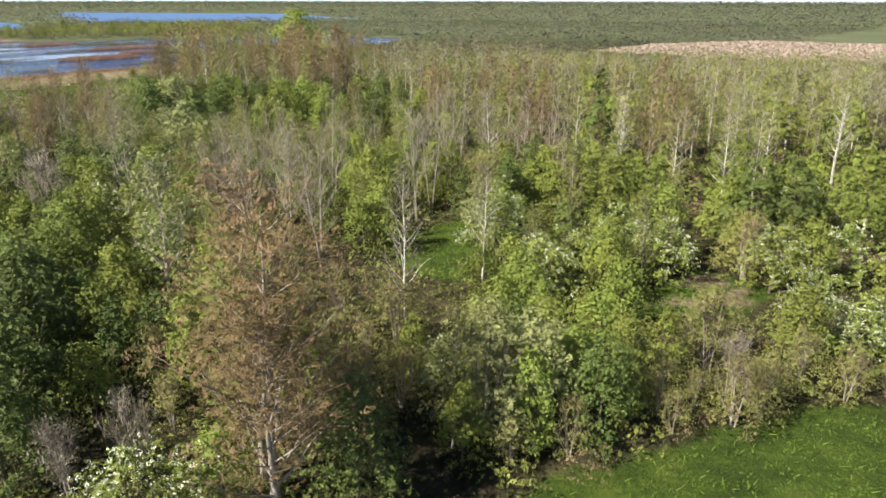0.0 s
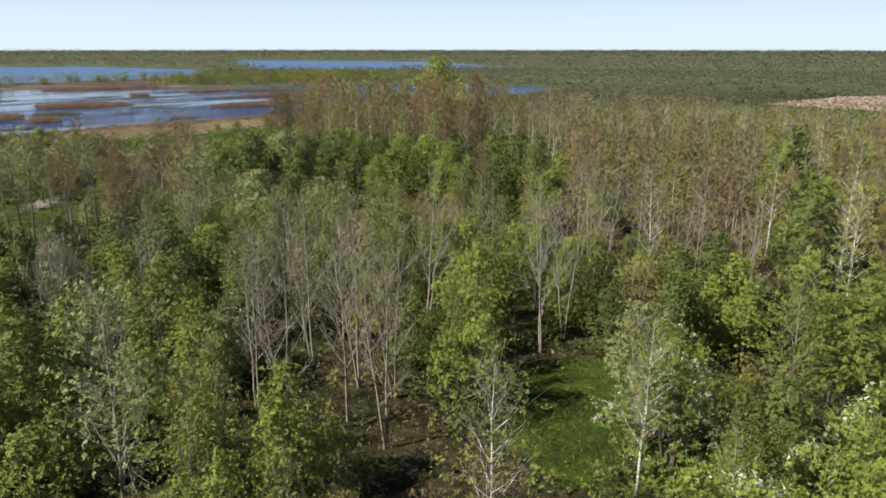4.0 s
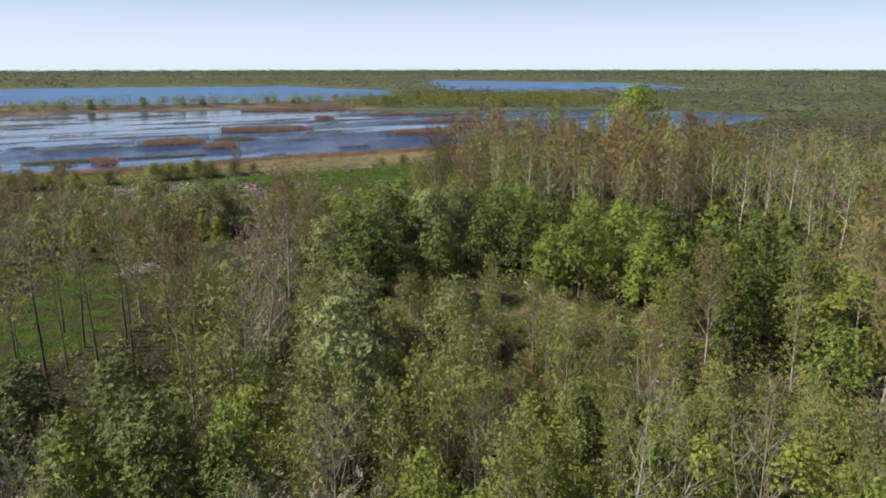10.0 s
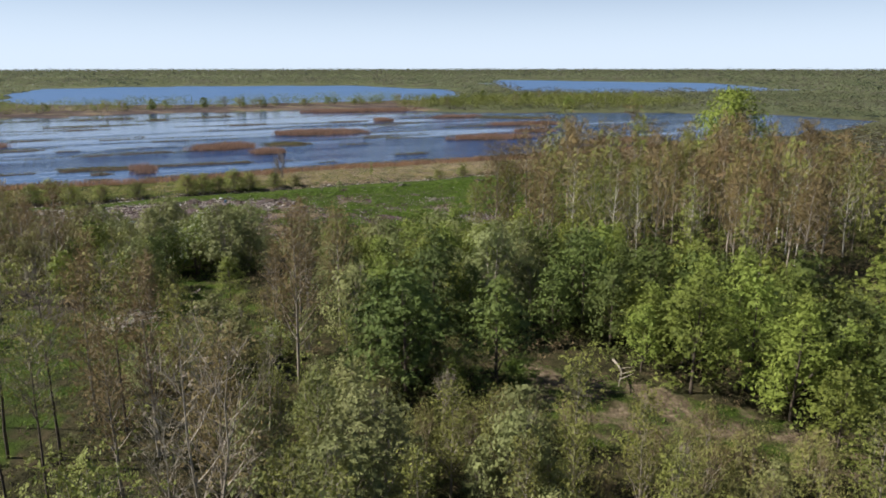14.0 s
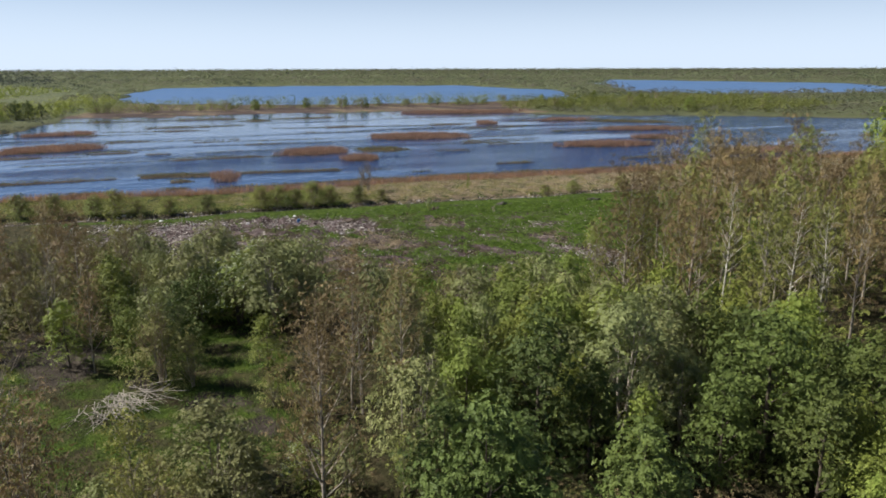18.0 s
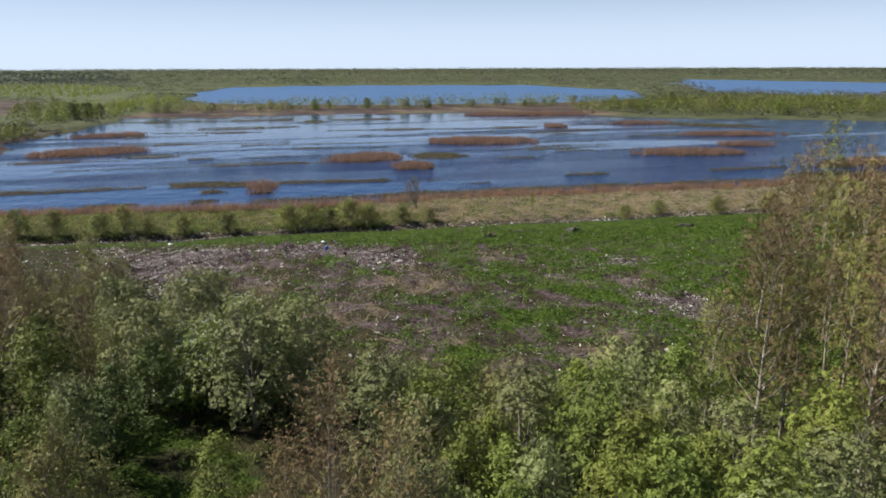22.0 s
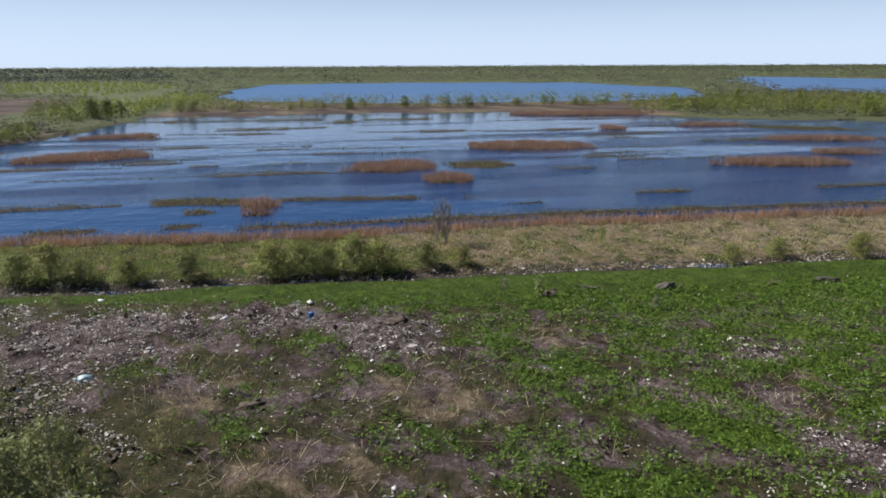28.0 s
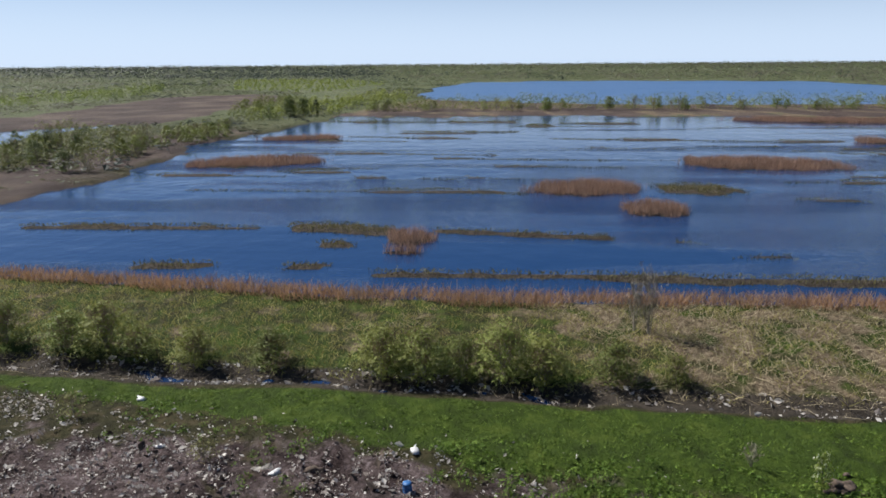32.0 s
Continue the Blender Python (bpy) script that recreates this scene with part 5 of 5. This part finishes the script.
def grown_over(poly, spacing, test):
    x, y = scatter(poly, spacing)
    z, reed, sedge, field, ditch, wet, xd, xs = land(x, y)
    return thin(x, y, test(x, y, z, reed, sedge, field, ditch, wet, xd, xs))


WIDE_MARSH = [(-225, 30), (-225, 440), (-330, 445), (-400, 365), (-500, 236), (-505, 60), (-400, 30)]
x, y = grown_over(WIDE_MARSH, 0.32, lambda x, y, z, reed, *o: reed > 0.45)
x, y = np.concatenate([x, x + PLAN.normal(0, 0.16, len(x))]), np.concatenate([y, y + PLAN.normal(0, 0.16, len(y))])
stuff("reed_beds", stand(x, y, 1.25 + 0.3 * waves(x, y, 6, 97), 0.04, 0.3), [REED_RED], "russet dry reed beds standing in the marsh", "reeds")
x, y = grown_over(WIDE_MARSH, 0.5, lambda x, y, z, reed, sedge, *o: (sedge > 0.42) & (reed < 0.4))
x, y = np.concatenate([x, x + PLAN.normal(0, 0.2, len(x))]), np.concatenate([y, y + PLAN.normal(0, 0.2, len(y))])
stuff("sedge_banks", stand(x, y, np.full(len(x), 0.36), 0.055, 0.7), [SEDGE], "low olive sedge on half-flooded banks", "sedge")
BANK_GRASS = reed_material("bank_grass", (0.25, 0.245, 0.07), (0.47, 0.43, 0.17))
BANK = [(-206, 55), (-206, 290), (-242, 290), (-258, 55)]
x, y = grown_over(BANK, 0.22, lambda x, y, z, r, s, f, d, w, xd, xs: (x - xs > -1.4) & (x - xs < 2.2 + 1.2 * waves(x, y, 14, 43)))
stuff("shore_reeds", stand(x, y, 1.15 + 0.3 * waves(x, y, 5, 91), 0.035, 0.4), [REED], "tawny dry reeds along the shore", "reeds")
x, y = grown_over(BANK, 0.34, lambda x, y, z, r, s, f, d, w, xd, xs: (x - xs > 1.5) & (x < xd - 2.6) & (waves(x, y, 18, 25) * 12 + 0.55 * y + 60 * waves(x, y, 7, 64) < 88))
stuff("bank_grass", stand(x, y, 0.32 + 0.16 * waves(x, y, 3.5, 96), 0.034, 0.8), [BANK_GRASS], "tussocky olive-green grass on the bank", "grass")
x, y = grown_over(BANK, 0.36, lambda x, y, z, r, s, f, d, w, xd, xs: (x - xs > 1.5) & (x < xd - 2.2) & (waves(x, y, 18, 25) * 26 + y > 128))
stuff("flattened_straw", stand(x, y, 0.45 + 0.25 * waves(x, y, 4, 95), 0.024, 1.3), [STRAW], "flattened pale straw on the bank", "straw")
x, y = grown_over(BANK, 0.8, lambda x, y, z, r, s, f, d, w, xd, xs: (x < xd - 0.2) & (x > xd - 3.8) & (waves(x, y, 6, 44) > -0.1))
stuff("ditch_straw", stand(x, y, np.full(len(x), 0.35), 0.02, 1.6), [STRAW], "dead straw lying along the ditch", "straw")

# ---------------------------------------------------------------- the tip: weeds, straw and rubbish
TIP = [(-222, 82), (-217, 140), (-211, 205), (-176, 205), (-150, 150), (-146, 126), (-165, 112), (-186, 104), (-206, 80)]


x, y = scatter(TIP, 0.46)
z = land(x, y)[0]
green = patchy(x, y) + 0.55 * waves(x, y, 3.6, 46)
verge = smooth(1.2, 0.6, (x - np.interp(y, DITCH_Y, DITCH_X)) / green_width(y))
k = (green > 0.12 + 0.35 * verge) & (heaps(x, y) < 0.75) & (verge < 0.97) & (z > 0.3)
n = int(k.sum())
stuff("weeds", leafy(x[k], y[k], z[k] - 0.08, PLAN.uniform(0.2, 0.7, n) * (0.7 + 0.5 * smooth(0.1, 1.0, green[k])) * (1 - 0.55 * verge[k]), PLAN.uniform(0.25, 0.5, n), 9, np.full(n, 0.125)), [LEAF["weed"]], "clumps of dark green weeds on the tip", "weeds")
x, y = scatter(TIP, 1.9)
z = land(x, y)[0]
k = (patchy(x, y) + 0.7 * waves(x, y, 5, 92) > 0.45) & (z > 0.3) & (x > np.interp(y, DITCH_Y, DITCH_X) + 9)
n = int(k.sum())
stuff("weed_clumps", leafy(x[k], y[k], z[k] - 0.1, PLAN.uniform(0.4, 0.95, n), PLAN.uniform(0.4, 0.95, n), 34, np.full(n, 0.14)), [LEAF["weed"]], "taller clumps of green weeds on the tip", "weeds")
x, y = scatter(TIP, 2.4)
z = land(x, y)[0]
k = (blots(WITHERED, x, y, 81) + 0.8 * waves(x, y, 6, 93) > 0.45) & (z > 0.3) & (x > np.interp(y, DITCH_Y, DITCH_X) + 11)
n = int(k.sum())
stuff("withered_tussocks", leafy(x[k], y[k], z[k] - 0.1, PLAN.uniform(0.3, 0.7, n), PLAN.uniform(0.5, 1.1, n), 30, np.full(n, 0.15)), [LEAF["grey"]], "grey-brown tussocks of withered weeds on the tip", "weeds")
x, y = scatter(TIP, 0.5)
z = land(x, y)[0]
k = (np.interp(y, DITCH_Y, DITCH_X) + 0.4 < x) & (x < np.interp(y, DITCH_Y, DITCH_X) + 1.1 * green_width(y) + 2 * waves(x, y, 9, 47)) & (waves(x, y, 5, 48) > -0.5)
stuff("verge_grass", stand(x[k], y[k], np.full(k.sum(), 0.2), 0.018, 0.7), [GRASS], "short fresh green grass along the ditch", "grass")
x, y = scatter(TIP, 0.6)
z = land(x, y)[0]
k = (blots(WITHERED, x, y, 81) + 0.4 * waves(x, y, 11, 24) > 0.3) & (heaps(x, y) < 0.6) & (z > 0.3) & (x > np.interp(y, DITCH_Y, DITCH_X) + green_width(y))
stuff("dead_stalks", stand(x[k], y[k], np.full(k.sum(), 0.5), 0.025, 1.1), [STRAW], "dead pale stalks between the weeds", "straw")
x, y = scatter(TIP, 0.18)
z = land(x, y)[0]
want = heaps(x, y) * 0.85 + 0.05 + 0.12 * (waves(x, y, 16, 23) > 0.35)
k = (PLAN.uniform(0, 1, len(x)) < want) & (z > 0.3) & (x > np.interp(y, DITCH_Y, DITCH_X) + green_width(y) * (0.4 + 0.7 * PLAN.uniform(0, 1, len(x)) ** 0.4))
n = int(k.sum())
c = np.stack([x[k], y[k], z[k] + PLAN.uniform(0.0, 0.14, n)], -1)
dug = (heaps(x, y) > 0.35) & (waves(x, y, 2.6, 94) > 0.35) & (PLAN.uniform(0, 1, len(x)) < 0.25) & (z > 0.3)
stuff("dug_clods", kites(np.stack([x[dug], y[dug], z[dug] + PLAN.uniform(0.0, 0.25, dug.sum())], -1), PLAN.gamma(2.0, 0.05, dug.sum()) + 0.05, PLAN, 0.3), [SOIL], "dark clods of dug earth and rags on the heaps", "rubbish")
stuff("rubbish", kites(c, PLAN.gamma(2.0, 0.032, n) + 0.028, PLAN, 0.6), [SCRAP_GREY], "scattered scraps of rubbish, paper and plastic", "rubbish")

x, y = scatter(BANK, 0.3)
xd = np.interp(y, DITCH_Y, DITCH_X)
k = (x > xd - 4.0) & (x < xd - 0.3) & (waves(x, y, 9, 65) + PLAN.normal(0, 0.5, len(x)) > 0.3) & (y < 215)
n = int(k.sum())
c = np.stack([x[k], y[k], np.maximum(land(x[k], y[k])[0], 0.0) + 0.08], -1)
stuff("ditch_rubbish", kites(c, PLAN.gamma(2.0, 0.05, n) + 0.04, PLAN, 0.6), [SCRAP_GREY], "pale scraps of rubbish lying along the muddy ditch", "rubbish")

x, y = scatter(TIP, 0.8)
k = (np.interp(y, DITCH_Y, DITCH_X) + 0.6 < x) & (x < np.interp(y, DITCH_Y, DITCH_X) + 1.2 * green_width(y)) & (waves(x, y, 6, 77) + 0.7 * waves(x, y, 2.2, 78) > 0.1)
n = int(k.sum())
stuff("grass_tussocks", leafy(x[k], y[k], land(x[k], y[k])[0] - 0.08, PLAN.uniform(0.15, 0.42, n), PLAN.uniform(0.3, 0.7, n), 16, np.full(n, 0.095)), [LEAF["weed"]], "low tussocks of fresh green grass along the ditch", "grass")

# tufts and grass in the glades
tx, ty = [np.concatenate(a) for a in zip(*[scatter(p, 1.0) for p in GLADES])]
k = waves(tx, ty, 7, 50) + 0.5 * waves(tx, ty, 2.5, 51) > 0.1
n = int(k.sum())
stuff("glade_tufts", leafy(tx[k], ty[k], land(tx[k], ty[k])[0] - 0.08, PLAN.uniform(0.2, 0.5, n), PLAN.uniform(0.35, 0.8, n), 20, np.full(n, 0.10)), [LEAF["weed"]], "tufts of fresh weeds in the glades", "weeds")
gxs, gys = [np.concatenate(a) for a in zip(*[scatter(p, 0.42) for p in GLADES])]
k = waves(gxs, gys, 6, 49) > -0.4
stuff("glade_grass", stand(gxs[k], gys[k], np.full(k.sum(), 0.2), 0.022, 0.7), [GRASS], "rough grass in the glades", "grass")

# ---------------------------------------------------------------- things on the tip and along the way
small = random.Random(21)


def lump(name, sx, sy, sz, rough, mat, seed, rings=2):
    """A crumpled or crumbly lump, flat below."""
    bm = bmesh.new()
    bmesh.ops.create_icosphere(bm, subdivisions=rings, radius=1.0)
    for v in bm.verts:
        k = 1 + rough * noise.noise(v.co * 1.7 + Vector((seed * 3.1, seed, 0))) + 0.5 * rough * noise.noise(v.co * 4.3 + Vector((0, seed * 2.3, 0)))
        v.co = Vector((v.co.x * sx * k, v.co.y * sy * k, max(v.co.z * sz * k, -0.12 * sz) + 0.1 * sz))
    me = bpy.data.meshes.new(name)
    bm.to_mesh(me)
    bm.free()
    me.materials.append(mat)
    me.polygons.foreach_set("use_smooth", [True] * len(me.polygons))
    return me


def lying(name, x, y, turn=None):
    root = new(name)
    root.matrix_basis = pose(x, y, ground_at(x, y), small.uniform(-6, 6), small.uniform(-6, 6), small.uniform(0, 360) if turn is None else turn)
    return root


def rod(name, pts, radii, mat, sides=6):
    return mesh_of(name, *tube(pts, radii, sides), [mat], smooth=True)


def plastic_bag(x, y, size, mat, words):
    root = lying("plastic_bag", x, y)
    part("sack", lump("sack", size, size * 0.7, size * 0.5, 0.55, mat, x), root)
    k = np.linspace(0, 1, 4)
    part("knot", rod("knot", np.stack([size * (0.8 + 0.5 * k), 0.1 * size * np.sin(k * 5), size * (0.22 + 0.12 * k)], -1), size * (0.16 - 0.09 * np.abs(k - 0.3)), mat), root)
    return tagged(root, words, "plastic bag", group="rubbish on the tip")


for x, y, s in ((-217.5, 98.5, 0.42), (-210.2, 103.1, 0.34), (-209.9, 118.9, 0.42), (-207.4, 111.0, 0.34), (-206.1, 112.8, 0.3), (-209.5, 113.5, 0.2), (-204.4, 118.2, 0.26), (-201.8, 105.3, 0.24), (-194.3, 122.8, 0.22), (-199.5, 98.0, 0.2), (-176.5, 121.5, 0.24), (-175.0, 124.0, 0.2), (-186.0, 142.0, 0.18), (-181.0, 133.0, 0.16)):
    plastic_bag(x, y, s, PLASTIC_WHITE, "crumpled white plastic bag lying on the tip")
plastic_bag(-196.7, 101.5, 0.6, PLASTIC_PALE, "pale blue crumpled plastic sheet on the tip")

drum = lying("drum", -206.0, 118.8, 40)
k = np.array([0, 0.03, 0.04, 0.28, 0.3, 0.32, 0.56, 0.57, 0.6])
part("body", rod("body", np.stack([k * 0, k * 0, k * 0.9], -1), np.array([0.26, 0.27, 0.26, 0.26, 0.275, 0.26, 0.26, 0.27, 0.26]), PLASTIC_BLUE, 16), drum)
part("lid", rod("lid", np.array([[0, 0, 0.53], [0, 0, 0.545], [0, 0, 0.55]]), np.array([0.25, 0.25, 0.02]), PLASTIC_BLUE, 16), drum)
tagged(drum, "blue plastic drum standing among rubbish", "drum")

for x, y, sx, sy, sz, mat, words in (
    (-206.0, 155.0, 1.7, 0.9, 0.7, RUBBER, "dark charred heap on the green grass"), (-204.6, 173.4, 1.9, 0.7, 0.5, RUBBER, "long dark charred heap on the green grass"),
    (-207.4, 147.5, 1.6, 0.5, 0.4, RUBBER, "low dark heap of earth on the grass"), (-205.2, 167.5, 1.2, 0.6, 0.35, SOIL, "low brown mound of earth on the grass"),
    (-206.9, 142.6, 1.1, 0.7, 0.5, SOIL, "small brown mound of earth on the grass"), 
    (-208.0, 113.2, 1.2, 0.9, 0.5, SOIL, "dark mound of dug earth on the tip"),
    (-188.8, 113.5, 1.5, 0.6, 0.35, SOIL, "dark dug earth beside a hollow"), (-203.2, 126.0, 1.8, 0.9, 0.5, SOIL, "brown mound of dug earth on the tip"),
    (-196.5, 120.2, 0.5, 0.3, 0.35, SCRAP_GREY, "grey lump of broken concrete on the tip"),
):
    root = lying("earth_mound", x, y, 90 + small.uniform(-20, 20))
    part("soil", lump("soil", sx * 0.6, sy * 0.75, sz * 0.6, 0.9, mat, y, 3), root)
    for i in range(5):
        clod = part("clod", lump("clod", 0.22, 0.16, 0.12, 0.6, mat, y + i), root)
        clod.location = (small.uniform(-1, 1) * sx * 1.15, small.uniform(-1, 1) * sy * 1.3, 0.02)
    tagged(root, words, "earth mound", group="mounds on the tip")

# a heap of dead branches beside the glade
pile = lying("branch_pile", -147.2, 93.8, 20)
STICKS = []
for i in range(4):
    k = np.linspace(0, 1, 6)[:, None]
    bend = np.concatenate([k, 0.1 * np.sin(k * (2 + i)), 0.06 * np.cos(k * 4 + i)], 1) * [2.6 + 0.5 * i, 2.0, 1.0]
    side = [tube(bend[2] + np.linspace(0, 1, 4)[:, None] * np.array([0.7, s * 0.6, 0.25]), np.array([0.02, 0.016, 0.012, 0.008]), 4) for s in (-1, 1)]
    STICKS.append(mesh_of("branch", *join([tube(bend, 0.032 * (1 - 0.75 * k[:, 0]), 5), *side]), [BARK["bleached"]], smooth=True))
for i in range(60):
    b = part("branch", STICKS[i % 4], pile)
    b.matrix_basis = pose(small.uniform(-2.2, 0.6), small.uniform(-2.4, 2.4), small.uniform(0.1, 0.75), small.uniform(-20, 20), small.uniform(-14, 10), small.uniform(-50, 50))
tagged(pile, "heap of bleached dead branches lying on grass", "branch pile")

# a fallen dead tree beside the green thicket
fallen = lying("fallen_tree", -113.5, 126.8, -38)
k = np.linspace(0, 1, 7)
part("trunk", rod("trunk", np.stack([-3 + 6.5 * k, 0.35 * np.sin(k * 4), 0.25 + 0.9 * k], -1), 0.12 * (1 - 0.75 * k), BARK["dead"]), fallen)
for i in range(6):
    q = np.linspace(0, 1, 4)
    f = 0.35 + 0.1 * i
    o = np.array([-3 + 6.5 * f, 0.35 * math.sin(f * 4), 0.25 + 0.9 * f])
    part("branch", rod("branch", o + q[:, None] * np.array([0.9, (-1) ** i * 0.9, 0.7 + 0.1 * i]), 0.045 * (1 - 0.8 * q), BARK["dead"], 4), fallen)
tagged(fallen, "fallen bleached dead tree leaning over scrub", "fallen tree")

plant("barebush", -230.6, 137.7, 6.2, 0.8)
plant("barebush", -231.4, 136.6, 5.2, 0.7)
plant("scrub", -214.3, 95.4, 1.7, 1.5)
plant("scrub", -208.4, 106.5, 1.4, 1.5)
plant("barebush", -200.3, 150.5, 1.3, 1.4)
plant("green", -225.5, 157.2, 3.4, 0.45)
plant("cherry", -206.6, 141.4, 2.2, 0.7)
plant("scrub", -180.5, 104.0, 2.6, 1.2)
plant("scrub", -184.5, 109.0, 2.2, 1.2)
plant("barebush", -209.0, 138.5, 1.6, 1.2)
# bushes beside the marsh and on the spit before the lake
far_rng = random.Random(31)
for kinds, poly, count, low, high in (
    (("scrub", "green", "scrub", "dark"), [(-325, 15), (-325, 37), (-350, 37), (-408, 14), (-412, -18), (-383, -18)], 54, 2.6, 5.6),
    (("scrub", "green", "scrub"), [(-366, 28), (-382, 37), (-407, 42), (-446, 28), (-408, 20)], 24, 2.2, 4.0),
    (("scrub", "green", "olive"), [(-460, 28), (-482, 42), (-560, 40), (-655, 0), (-600, -6), (-500, 10)], 22, 3.5, 6.5),
    (("scrub", "green", "silver"), [(-518, 66), (-530, 70), (-536, 330), (-524, 330)], 50, 2.6, 6.5),
    (("scrub", "green", "olive"), [(-432, 330), (-468, 296), (-520, 330), (-500, 470), (-405, 470), (-385, 400)], 40, 5.0, 9.0),
):
    xs, ys = [p[0] for p in poly], [p[1] for p in poly]
    made = 0
    while made < count:
        x, y = far_rng.uniform(min(xs), max(xs)), far_rng.uniform(min(ys), max(ys))
        if outline(poly, np.array(x), np.array(y)) > 0:
            made += 1
            if ground_at(x, y) > 0.1 and float(waves(np.array(x), np.array(y), 40, 98)) > -0.35:
                plant(far_rng.choice(kinds), x, y, far_rng.uniform(low, high), far_rng.uniform(1.2, 1.7))
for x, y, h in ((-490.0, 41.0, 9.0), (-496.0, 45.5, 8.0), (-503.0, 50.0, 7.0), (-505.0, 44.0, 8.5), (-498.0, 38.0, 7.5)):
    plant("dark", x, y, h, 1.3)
